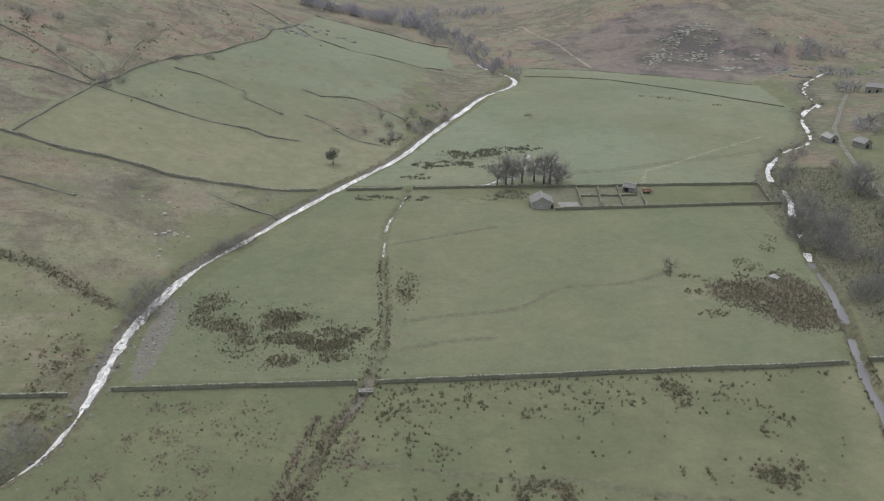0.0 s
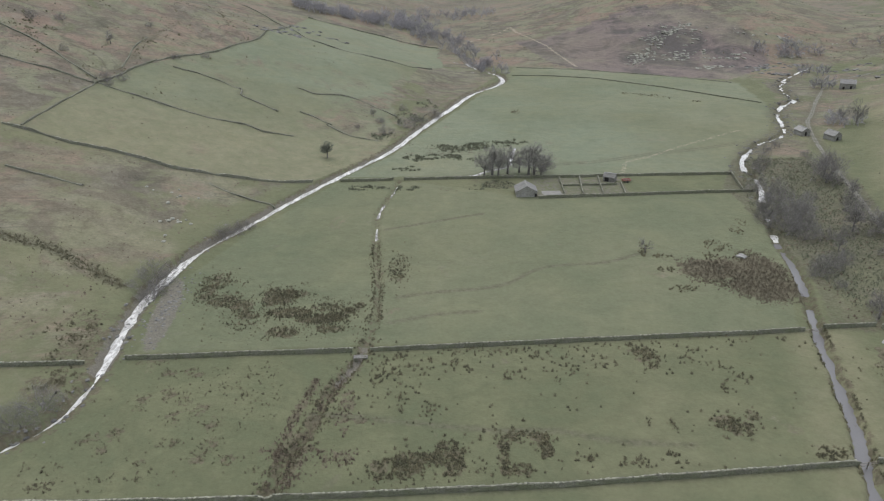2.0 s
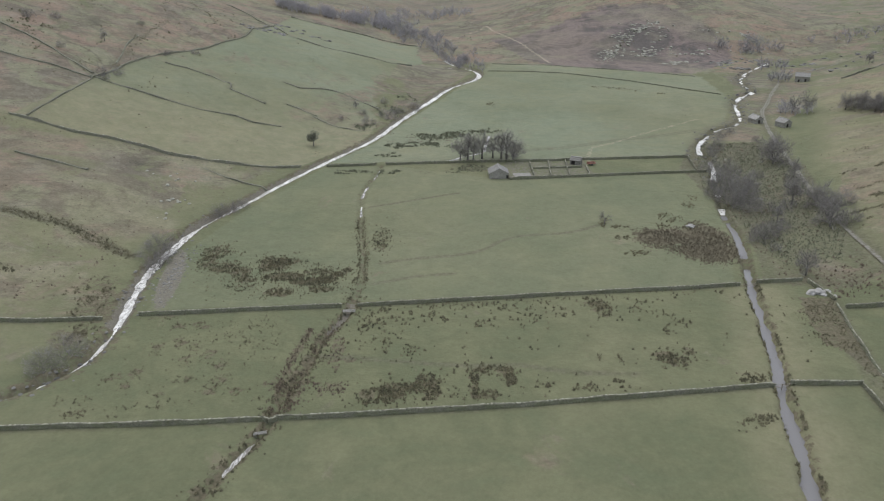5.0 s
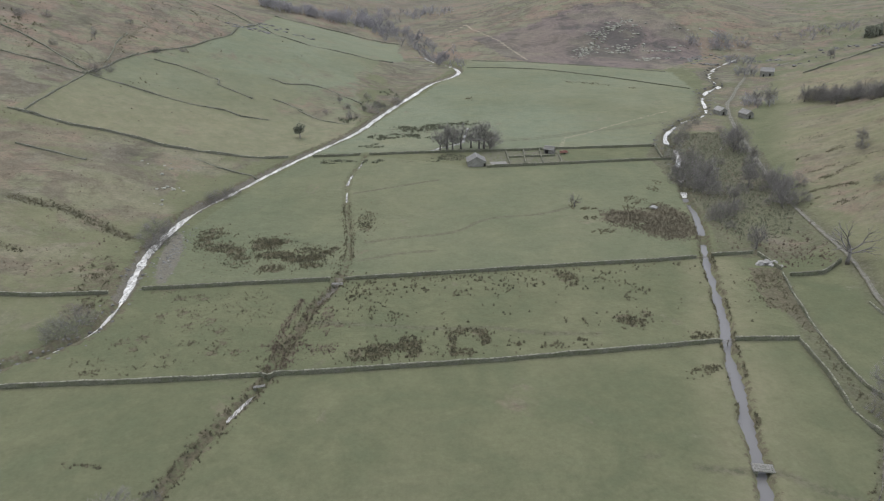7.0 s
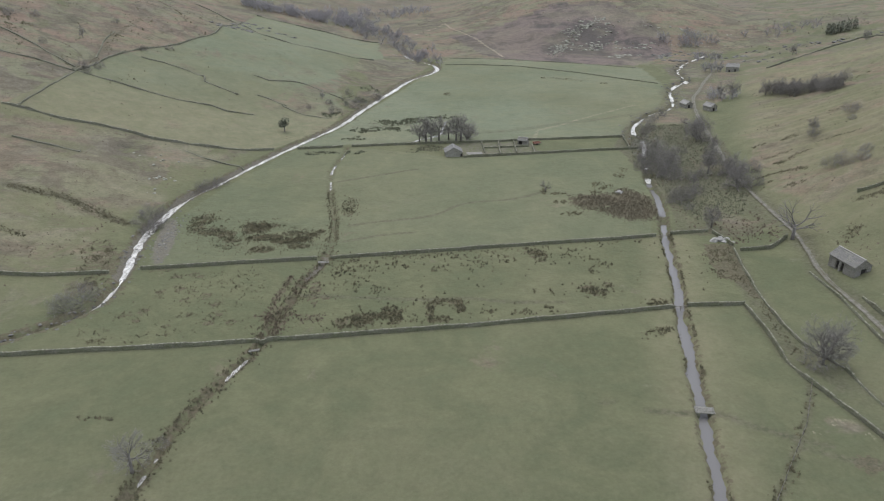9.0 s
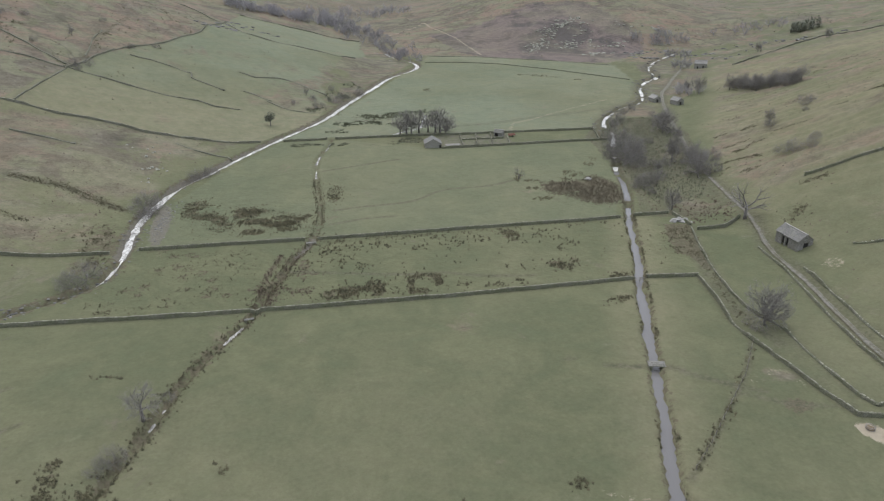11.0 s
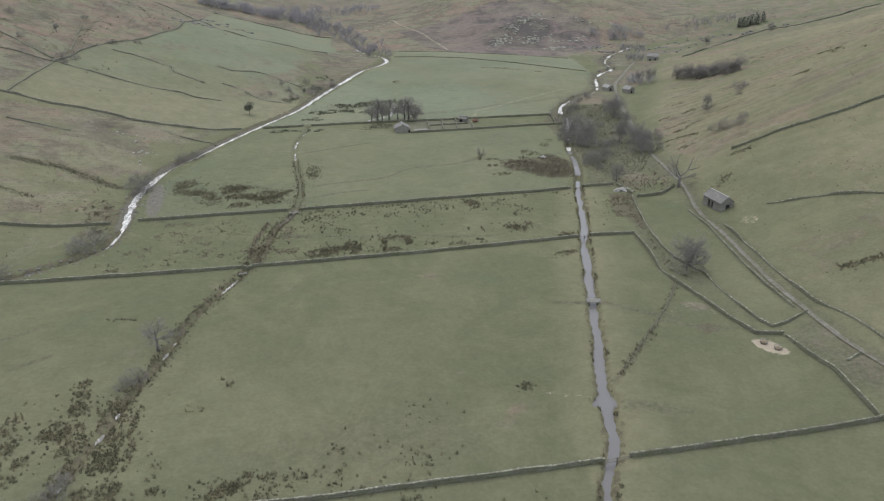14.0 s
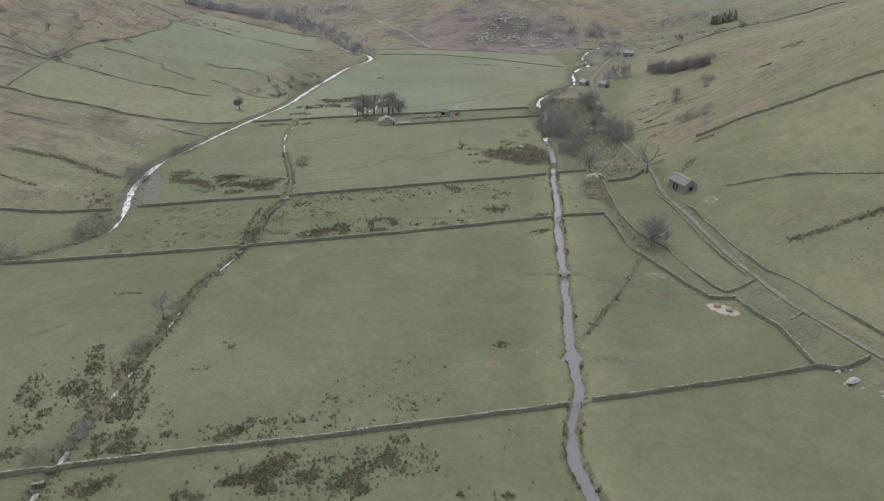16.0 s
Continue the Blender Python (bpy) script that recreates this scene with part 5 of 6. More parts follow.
def bare_tree_meshes(seed, height, width, stems=1, twig_count=4000, thin=1.0, low=0.2, limbs=8, levels=4, spread=0.5):
    """Trunk with forking limbs, and a fine crown of twigs, of a leafless tree."""
    rng = np.random.default_rng(seed)
    trunk, ends = Shape(), []
    reach = np.array([width / 2, width / 2, height * (1 - low)])

    def fork(p, d, total, r, level):
        ln = total * (0.32, 0.26, 0.21, 0.17, 0.13)[level] * rng.uniform(0.8, 1.2)
        bend = unit(d + rng.normal(0, 0.12, 3))
        mid = p + bend * ln * 0.5
        d = unit(d + np.array([0, 0, 0.04]) + rng.normal(0, 0.14, 3))
        end = mid + d * ln * 0.5
        if level < 2:
            trunk.tube([p, mid, end], [r, r * 0.85, r * 0.62], 4, False)
        else:
            trunk.tube([p, end], [r, r * 0.62], 3, False)
            mid = (p + end) / 2
        if level >= levels - 2:
            ends.append((mid, end, d))
        if level + 1 < levels:
            for k in range((4, 3, 2, 2)[level]):
                away = unit(np.cross(d, rng.normal(0, 1, 3)))
                fork(end if k else mid, unit(d + away * rng.uniform(0.35, 1.1) * spread), total, r * 0.54, level + 1)

    for s in range(stems):
        a = s / stems * 6.283 + rng.uniform(0, 1)
        off = 0.0 if stems == 1 else width * 0.05
        foot = np.array([math.cos(a) * off, math.sin(a) * off, -0.3])
        head = foot + np.array([math.cos(a) * off * 1.5, math.sin(a) * off * 1.5, height * low + 0.3])
        r = height * (0.024 if stems == 1 else 0.013)
        trunk.tube([foot, (foot + head) / 2 + rng.normal(0, 0.06, 3), head], [r * 1.35, r, r * 0.85], 7)
        for k in range(limbs):
            t = (k + 0.5) / limbs
            b = k * 2.4 + rng.uniform(-0.4, 0.4)
            lift = 0.12 + 0.85 * (1 - t) ** 0.8 if stems == 1 else rng.uniform(0.25, 0.9)
            lift = min(lift, 0.97)
            d = np.array([math.cos(b) * math.sqrt(1 - lift ** 2), math.sin(b) * math.sqrt(1 - lift ** 2), lift])
            if stems > 1:
                d = unit(d + 0.5 * np.array([math.cos(a), math.sin(a), 0]))
            total = 1.0 / math.sqrt(((d / reach) ** 2).sum())
            fork(head * (1 - 0.35 * t) + foot * 0.35 * t, d, total, r * 0.5, 0)
    twigs = Shape()
    per = max(1, round(twig_count / len(ends)))
    for mid, end, d in ends:
        for _ in range(per):
            p = mid + (end - mid) * rng.uniform(0.0, 1.0)
            w = unit(d + rng.normal(0, 0.6, 3) + np.array([0, 0, 0.05]))
            ln, q = rng.uniform(0.5, 1.2) * height / 12, rng.uniform(0.009, 0.014) * thin
            a = unit(np.cross(w, rng.normal(0, 1, 3))) * q
            b = np.cross(w, a)
            twigs.add([p + a, p - 0.5 * a + 0.87 * b, p - 0.5 * a - 0.87 * b, p + w * ln], [(0, 1, 3), (1, 2, 3), (2, 0, 3)])
    p = np.array(twigs.v)
    mx = np.percentile(np.hypot(p[:, 0], p[:, 1]), 96)
    k, kz = width / 2 / mx, height / p[:, 2].max()
    for sh in (trunk, twigs):
        q = np.array(sh.v) * np.array([k, k, kz])
        c = np.array([0, 0, height * 0.5])
        e = np.linalg.norm((q - c) / np.array([width / 2, width / 2, height * 0.5]), axis=1)
        out = (e > 1) & (q[:, 2] > height * 0.12)
        q[out] = c + (q[out] - c) * (e[out] ** -0.75)[:, None]
        sh.v = [tuple(p) for p in q]
    return [trunk.mesh("trunk", BARK, True), twigs.mesh("crown", TWIG)]


TREE_KINDS = {
    "broad": [bare_tree_meshes(k, 12.5, 12.5, 1, 8500, 1.05, 0.14, 12, 5, 0.75) for k in (3, 8)],
    "dome": [bare_tree_meshes(3, 12.5, 11.5, 1, 11000, 1.0, 0.16, 14, 5, 0.75)],
    "tall": [bare_tree_meshes(k, 13.5, 9.0, 1, 3300, 1.0, 0.26, 9, 4, 0.85) for k in (21, 25)],
    "stand": [bare_tree_meshes(k, 13.5, 11.0, 1, 2600, 1.0, 0.42, 9, 4, 0.85) for k in (71, 74)],
    "gaunt": [bare_tree_meshes(k, 11.0, 11.0, 1, 260, 1.0, 0.25, 5, 3, 0.8) for k in (31, 36)],
    "distant": [bare_tree_meshes(k, 9.0, 9.0, 1, 420, 2.8, 0.2, 6, 3, 0.9) for k in (61, 66)],
    "bushy": [bare_tree_meshes(k, 8.0, 11.0, 4, 2100, 1.15, 0.06, 5, 4, 1.0) for k in (41, 47, 52)],
}


def bare_tree(x, y, kind, size=1.0, label="leafless grey-brown tree with a fine twiggy crown", group="", wide=1.0):
    meshes = TREE_KINDS[kind][int(RNG.integers(len(TREE_KINDS[kind])))]
    ob = thing("tree", x, y, ground_at(x, y), label, "tree", group)
    ob.rotation_euler = (0, 0, RNG.uniform(0, 6.28))
    ob.scale = (size * wide, size * wide, size)
    for nm, me in zip(("trunk", "crown"), meshes):
        part(nm, me, None, ob)
    return ob


def leaf_cloud(rng, centres, radii, count, size):
    """Small leaf blades about some centres."""
    sh = Shape()
    n = len(centres)
    for _ in range(count):
        i = rng.integers(0, n)
        d = unit(rng.normal(0, 1, 3)) * rng.uniform(0.35, 1.0) ** 0.5 * radii[i]
        p = np.array(centres[i]) + d * np.array([1, 1, 0.6])
        a, b = unit(rng.normal(0, 1, 3)), unit(rng.normal(0, 1, 3))
        s = size * rng.uniform(0.6, 1.4)
        sh.add([p - a * s, p + b * s * 0.6, p + a * s, p - b * s * 0.6], [(0, 1, 2, 3)])
    return sh


for x, y, k, s in [(19.5, 241, "tall", 0.82), (22.5, 240.6, "stand", 0.9), (24.8, 241, "tall", 0.92), (28.5, 243.5, "stand", 0.85), (33, 245, "stand", 0.75), (36, 241.2, "stand", 0.95), (38.2, 242, "stand", 0.98), (41, 242.6, "broad", 0.78)]:
    bare_tree(x, y, k, s * 1.06, "tall leafless tree with a spreading grey-brown crown by the sheepfold", "trees by the sheepfold", 1.08)


def leafy_tree(x, y, height, label):
    rng = np.random.default_rng(77)
    ob = thing("tree", x, y, ground_at(x, y), label, "tree")
    c = [np.array([rng.normal(0, 1.0), rng.normal(0, 1.0), height * rng.uniform(0.34, 0.82)]) for _ in range(12)]
    part("trunk", Shape().tube([(0, 0, -0.3), (0.1, 0, height * 0.3), (0, 0.1, height * 0.7)], [0.28, 0.2, 0.08], 7).mesh("trunk"), BARK, ob)
    part("crown", leaf_cloud(rng, c, [1.5] * 12, 2200, 0.2).mesh("crown"), NEEDLE, ob)


leafy_tree(-41.5, 262.5, 7.5, "lone dark evergreen tree on the green slope")

# trees along the western river
for x, y, s, w in [(-60.5, 185, 0.85, 1.15), (-57, 190, 0.7, 1.1), (-71.5, 152, 1.05, 1.2), (-72, 158, 0.95, 1.1), (-70, 146, 0.75, 1.1), (-74, 99, 0.85, 1.2),
                   (-76, 94, 0.7, 1.2), (-94, 78, 0.9, 1.1), (-12, 312, 0.9, 1.1), (-6, 322, 0.8, 1.2), (2, 336, 0.9, 1.1), (-20, 300, 0.7, 1.1)]:
    bare_tree(x, y, "bushy", s, "spreading leafless alder leaning over the river", "river bank trees", w)
# trees along the small stream
bare_tree(-42.6, 33.5, "stand", 0.66, "thin leafless tree beside the small stream", "stream side trees", 1.15)
for x, y, s in [(-45, 22, 0.5), (-46.5, 19.5, 0.42), (-39.5, 41, 0.32), (-51.5, -12, 0.55), (-50, -9, 0.4), (-56, -17, 0.5)]:
    bare_tree(x, y, "bushy", s, "low leafless thorn beside the small stream", "stream side trees", 1.2)
for x, y, k, s in [(-131, 296, "bushy", 0.6), (-136, 290, "bushy", 0.7), (-133, 286, "bushy", 0.5), (-150, 334, "tall", 0.5), (-122, 338, "bushy", 0.5), (-176, 345, "bushy", 0.7),
                   (-186, 338, "bushy", 0.7), (-200, 352, "tall", 0.6), (-160, 310, "bushy", 0.5), (-112, 352, "bushy", 0.5), (-145, 372, "bushy", 0.5), (-205, 330, "bushy", 0.8),
                   (-24, 318, "bushy", 0.5), (-28, 326, "tall", 0.4), (-14, 342, "bushy", 0.5), (-34, 306, "bushy", 0.35)]:
    bare_tree(x, y, k, s, "small leafless thorn on the western fell", "western fell thorns")
# the eastern wood and lane side
bare_tree(60.5, 171, "gaunt", 0.5, "small thin leafless tree beside the brown rushes")
bare_tree(95, 54.5, "dome", 1.05, "large round-headed leafless tree below the lane", "lane side trees", 0.95)
bare_tree(120.8, 114.2, "gaunt", 1.25, "gaunt leafless tree with few limbs beside the lane", "lane side trees", 1.1)
for x, y, k, s in [(109, 201, "broad", 0.8), (106.5, 186, "bushy", 1.0), (109, 179, "bushy", 0.9), (114, 193, "broad", 0.8), (112, 186, "bushy", 0.9), (118, 199, "bushy", 0.7), (105, 193, "bushy", 0.9),
                   (126.8, 184.5, "tall", 0.75), (123, 180, "bushy", 0.5), (115, 170, "tall", 0.45), (128, 163, "broad", 0.8), (133.6, 178.7, "broad", 0.8), (131, 170, "tall", 0.75), (135, 197, "bushy", 0.8),
                   (139.5, 178, "bushy", 0.8), (136, 186, "bushy", 0.8), (133.5, 163, "bushy", 0.7), (138, 205, "bushy", 0.7), (141, 212, "tall", 0.6), (141.8, 230, "broad", 1.0), (145, 238, "tall", 0.8), (148, 250, "bushy", 0.7),
                   (104.7, 157, "bushy", 0.75), (101.5, 154.5, "bushy", 0.6), (108, 160, "bushy", 0.7), (113, 162, "bushy", 0.5), (104, 148, "bushy", 0.4), (104.6, 131.6, "tall", 0.62), (106, 136, "bushy", 0.4),
                   (117, 179, "bushy", 0.55), (128, 214, "bushy", 0.5), (121, 220, "bushy", 0.75), (116, 212, "bushy", 0.8), (113, 222, "bushy", 0.7), (127, 250, "bushy", 0.6), (131, 257, "bushy", 0.55), (123, 244, "bushy", 0.5),
                   (197, 312, "tall", 0.85), (192, 316, "tall", 0.7), (150, 262, "bushy", 0.5), (137, 270, "bushy", 0.5), (145, 278, "bushy", 0.45)]:
    bare_tree(x, y, k, s * 1.1, "leafless grey-brown tree in the beck-side wood", "beck-side wood")
for x, y, k, s in [(157, 150, "bushy", 0.75), (161, 147, "bushy", 0.7), (154, 154, "bushy", 0.6), (173, 196, "tall", 0.6), (171, 192, "bushy", 0.55), (193, 206, "bushy", 0.75),
                   (198, 208, "bushy", 0.5), (284, 408, "tall", 0.7), (337, 411, "tall", 0.7), (165, 152, "bushy", 0.5), (188, 196, "bushy", 0.35)]:
    bare_tree(x, y, k, s, "leafless thorn on the eastern hillside", "hillside thorns")
for i in range(26):
    t = 0.28 + 0.78 * i / 25
    bare_tree(206 + 18 * t + RNG.normal(0, 3), 314 - 46 * t + RNG.normal(0, 4), ("bushy", "tall")[i % 2], RNG.uniform(0.6, 0.78) * (1 if i % 2 else 1.3), "dense leafless scrub on the eastern hillside", "hillside scrub strip", 1.2)


def beside(line, n, wide, hollow=0.0):
    """Places strewn along a line, off its middle by hollow."""
    p = even_line(line, 0.5)
    i = RNG.integers(0, len(p), n)
    d = np.gradient(p, axis=0)
    d = d / np.linalg.norm(d, axis=1)[:, None]
    u = np.abs(RNG.normal(0, 1, n)) * wide + hollow
    u = u * RNG.choice([-1, 1], n)
    return p[i] + np.c_[-d[i, 1], d[i, 0]] * u[:, None]


def far_wood(places, size, label, kind="distant"):
    """A distant leafless wood, too thick to count, in one mesh."""
    V, F, off = [], [], 0
    z = ground(places[:, 0], places[:, 1])
    for i, (x, y) in enumerate(places):
        trio = TREE_KINDS[kind][i % len(TREE_KINDS[kind])]
        a, s = RNG.uniform(0, 6.28), size * RNG.uniform(0.7, 1.15)
        for me, keep in zip(trio, (1, 2)):
            v = np.empty(len(me.vertices) * 3)
            me.vertices.foreach_get("co", v)
            v = v.reshape(-1, 3) * s
            c, d = math.cos(a), math.sin(a)
            w = np.c_[v[:, 0] * c - v[:, 1] * d + x, v[:, 0] * d + v[:, 1] * c + y, v[:, 2] + z[i]]
            polys = [p.vertices[:] for p in me.polygons]
            V.append(w)
            F += [tuple(q + off for q in p) for p in polys]
            off += len(w)
    ob = new("distant_wood", mesh_of("distant_wood", np.vstack(V), F, HAZED_TWIG))
    return tagged(ob, label, "wood", kind="stuff")


GILL = smooth_line([(-19, 638), (3, 587), (17, 546), (27, 502), (34, 463), (41, 437)], 2)
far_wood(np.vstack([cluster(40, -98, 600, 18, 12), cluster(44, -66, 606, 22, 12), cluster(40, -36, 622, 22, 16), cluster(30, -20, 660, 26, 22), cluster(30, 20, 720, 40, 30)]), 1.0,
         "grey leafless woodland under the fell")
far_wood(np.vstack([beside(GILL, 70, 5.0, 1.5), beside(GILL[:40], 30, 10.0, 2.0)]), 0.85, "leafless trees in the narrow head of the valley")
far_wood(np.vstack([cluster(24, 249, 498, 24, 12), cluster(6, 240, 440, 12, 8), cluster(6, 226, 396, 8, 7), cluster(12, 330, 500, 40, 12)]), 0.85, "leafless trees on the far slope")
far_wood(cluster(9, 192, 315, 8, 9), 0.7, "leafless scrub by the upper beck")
# pale stones added in place of the white cascades
rock_field(np.array([(15, 488), (17, 486), (25, 485), (27, 483), (25, 452), (26, 450)], float), 0.5, 1.0, PALE_ROCK, "pale rocks standing in for small white cascades in the gill")


def conifer_block(places, label):
    sh = Shape()
    z = ground(places[:, 0], places[:, 1])
    rng = np.random.default_rng(91)
    for (x, y), h in zip(places, z):
        tall = rng.uniform(6, 9)
        sh.tube([(x, y, h - 0.3), (x, y, h + tall)], [0.25, 0.03], 5)
        for k in range(46):
            t = rng.uniform(0.12, 1.0)
            r, a = 3.0 * math.sqrt(1.03 - t) * rng.uniform(0.5, 1.1), rng.uniform(0, 6.28)
            c = np.array([x + r * math.cos(a), y + r * math.sin(a), h + t * tall])
            s = rng.uniform(0.4, 0.9)
            out = np.array([math.cos(a), math.sin(a), -0.35]) * s
            side = np.array([-math.sin(a), math.cos(a), 0]) * s * 0.6
            sh.add([c - side, c + out, c + side, c - out * 0.6 + np.array([0, 0, 0.4 * s])], [(0, 1, 2), (0, 2, 3)])
    return tagged(new("distant_conifers", sh.mesh("distant_conifers", NEEDLE)), label, "wood", kind="stuff")


conifer_block(cluster(34, 354, 468, 13, 6), "dark block of distant conifers")

# ---- rushes, gorse and scrub: clumps past counting ----


def tufts(name, places, lo, hi, material, label, blades=13, category="rushes"):
    """Clumps of stiff stems, each a low heart and a spray of blades."""
    n = len(places)
    rng = np.random.default_rng(n)
    z = ground(places[:, 0], places[:, 1])
    size = rng.uniform(lo, hi, n) * rng.choice([0.75, 1.0, 1.25], n)
    a = np.arange(6) / 6 * 6.283
    heart = np.zeros((n, 7, 3))
    wob = rng.uniform(0.75, 1.25, (n, 6))
    heart[:, :6, 0] = 0.62 * wob * np.cos(a) * size[:, None]
    heart[:, :6, 1] = 0.62 * wob * np.sin(a) * size[:, None]
    heart[:, :6, 2] = -0.08
    heart[:, 6, 2] = 0.62 * size
    b = rng.uniform(0, 6.283, (n, blades))
    out = rng.uniform(0.25, 1.0, (n, blades)) * size[:, None]
    tip = np.stack([out * np.cos(b), out * np.sin(b), (1.15 - 0.55 * out / size[:, None]) * size[:, None] * rng.uniform(0.7, 1.15, (n, blades))], -1)
    foot = tip * np.array([0.28, 0.28, 0.0])
    w = 0.085 * size[:, None]
    side = np.stack([-np.sin(b) * w, np.cos(b) * w, 0 * b], -1)
    bl = np.stack([foot - side, foot + side, tip], 2).reshape(n, blades * 3, 3)
    V = np.concatenate([heart, bl], 1)
    V[:, :, 0] += places[:, None, 0]
    V[:, :, 1] += places[:, None, 1]
    V[:, :, 2] += z[:, None]
    per = 7 + blades * 3
    one = [(k, (k + 1) % 6, 6) for k in range(6)] + [(7 + 3 * k, 8 + 3 * k, 9 + 3 * k) for k in range(blades)]
    F = (np.array(one)[None] + (np.arange(n) * per)[:, None, None]).reshape(-1, 3)
    me = bpy.data.meshes.new(name)
    me.vertices.add(n * per)
    me.vertices.foreach_set("co", V.astype(np.float32).ravel())
    me.loops.add(F.size)
    me.loops.foreach_set("vertex_index", F.ravel().astype(np.int32))
    me.polygons.add(len(F))
    me.polygons.foreach_set("loop_start", np.arange(0, F.size, 3, dtype=np.int32))
    me.update(calc_edges=True)
    me.materials.append(material)
    return tagged(new(name, me), label, category, kind="stuff")


def patchy(p, size, seed):
    """Thins places out into uneven stretches."""
    return p[fbm(p[:, 0], p[:, 1], size, seed, 3) > 0.02]


def thinned(p, size, seed, level):
    """Places loosened about their spots and thinned by a noise."""
    p = p + RNG.normal(0, 1.3, p.shape)
    return p[fbm(p[:, 0], p[:, 1], size, seed, 3) > level]


def box_scatter(n, x0, x1, y0, y1, knots=0, spread=1.2):
    p = np.c_[RNG.uniform(x0, x1, n), RNG.uniform(y0, y1, n)]
    if knots:
        k = p[:knots]
        p = k[RNG.integers(0, knots, n)] + RNG.normal(0, spread, (n, 2))
    return p


def poly_scatter(n, poly):
    q = np.array(poly)
    p = np.c_[RNG.uniform(q[:, 0].min(), q[:, 0].max(), n * 4), RNG.uniform(q[:, 1].min(), q[:, 1].max(), n * 4)]
    return p[inside(p[:, 0], p[:, 1], poly)][:n]


def beds(table, more=1.0):
    """Clumps gathered in each bed of a table."""
    out = []
    for cx, cy, rx, ry, n in table:
        core = max(2, int(n * more * 0.75))
        out += [cluster(core, cx, cy, rx, ry), np.c_[RNG.normal(cx, rx * 0.9 + 0.3, core // 3 + 1), RNG.normal(cy, ry * 0.9 + 0.3, core // 3 + 1)]]
    return np.vstack(out)


tufts("rushes", np.vstack([beds(PASTURE_RUSHES, 1.5), beds(PASTURE_KNOTS, 1.4), beds(WALL_FOOT_RUSHES, 1.5), beside([(-12, 118), (30, 121), (84, 124.5)], 110, 1.4), box_scatter(90, -12, 72, 80, 121)]),
      0.38, 0.62, RUSH, "dark clumps of rushes in the walled pasture")
tufts("rushes", np.vstack([beds(DITCH_RUSHES, 1.3), beside(LEFT_DITCH, 200, 0.6), beside(RIGHT_DITCH, 170, 0.55)]), 0.24, 0.46, BROWN_RUSH, "brown rush clumps along the forked ditch")
tufts("rushes", np.vstack([beds(WEST_PASTURE_KNOTS, 1.2), beds(WEST_PASTURE_TUFTS, 1.2), box_scatter(130, -66, -28, 79, 117)]), 0.22, 0.42, GORSE, "low olive-brown rush clumps in the pasture")
tufts("rushes", np.vstack([beds(RUSH_BAND, 4.2), patchy(poly_scatter(900, [(-60, 157), (-54, 158), (-40, 150), (-28, 147), (-16, 142), (-20, 129), (-36, 126), (-46, 132), (-58, 144)]), 5, 49), box_scatter(60, -58, -16, 124, 142), beside([(-16.3, 180), (-15.1, 163), (-13.9, 152), (-13.4, 142), (-12.9, 134)], 190, 0.7, 0.4)]),
      0.26, 0.46, RUSH, "dark band of rushes across the wet pasture")
tufts("rushes", thinned(poly_scatter(3400, [(69, 166), (83, 166), (90, 172), (95, 160), (93, 145), (88, 140), (80, 143), (73, 151), (68, 154)]), 6, 46, -0.26), 0.28, 0.48, MARSH_RUSH, "dense brown withered rushes on wet ground")
tufts("brambles", np.vstack([cluster(170, 24, 231, 6, 4.5), cluster(50, 16, 228, 4, 2.5, 12)]), 0.3, 0.6, LEAF, "dark bramble patch under the trees by the barn", category="brambles")
tufts("rushes", np.vstack([cluster(16, 61.5, 176, 1.2, 3.5), cluster(26, 64.5, 168.7, 3, 1.4), cluster(30, 63.5, 160, 2.5, 2), cluster(36, 64, 149, 4, 2.2), cluster(60, 83, 175, 4.5, 4.5), cluster(30, 92.6, 187, 2, 4), cluster(16, 96.5, 193, 1.4, 3), cluster(26, 78, 168.5, 3, 2.5),
                           cluster(25, 60, 171, 1.2, 3)]), 0.38, 0.62, RUSH, "dark clumps of rushes round the brown marsh")
tufts("rushes", np.vstack([cluster(150, -5, 264, 6, 5, 14), cluster(120, 4, 266, 7, 3, 16), cluster(220, 8, 278, 9, 6, 30), cluster(160, 18, 280, 6, 5, 20), cluster(140, 26, 284, 9, 4.5, 24), cluster(60, 33, 287, 7, 4, 12), cluster(60, 12, 262, 8, 3, 12),
                           cluster(170, -12, 328, 7, 13, 26), cluster(90, -21, 296, 5, 8, 14), cluster(60, -2, 358, 5, 9, 12), cluster(90, -23, 227.5, 8, 2.4, 14), cluster(50, -9, 227, 6, 2.2, 10), cluster(50, -8, 250, 6, 3, 10)]), 0.5, 0.85, LEAF, "dark low scrub and rushes above the wall")
tufts("rushes", np.vstack([beds(STREAM_RUSHES, 2.0), beds(STREAM_KNOTS, 1.9), beds(NEAR_RUSHES, 1.9), beds(NEAR_KNOTS, 2.2), cluster(150, -4, -28, 18, 7), cluster(70, -18, -14, 12, 4), box_scatter(70, -68, -38, -18, 18), box_scatter(60, -30, 38, -50, -21)]),
      0.36, 0.60, RUSH, "dark rush clumps beside the stream and wall")
NORTH_DITCH = [(-16.3, 180), (-15.1, 163), (-13.9, 152), (-13.4, 142), (-12.9, 134)]
tufts("rushes", np.vstack([beside(STREAM[40:130], 800, 1.1, 0.7), beside(NORTH_DITCH, 130, 0.7, 0.4), cluster(44, -8.7, 162.8, 2.9, 7.5)]), 0.32, 0.56, RUSH, "dark olive rushes along the stream banks")
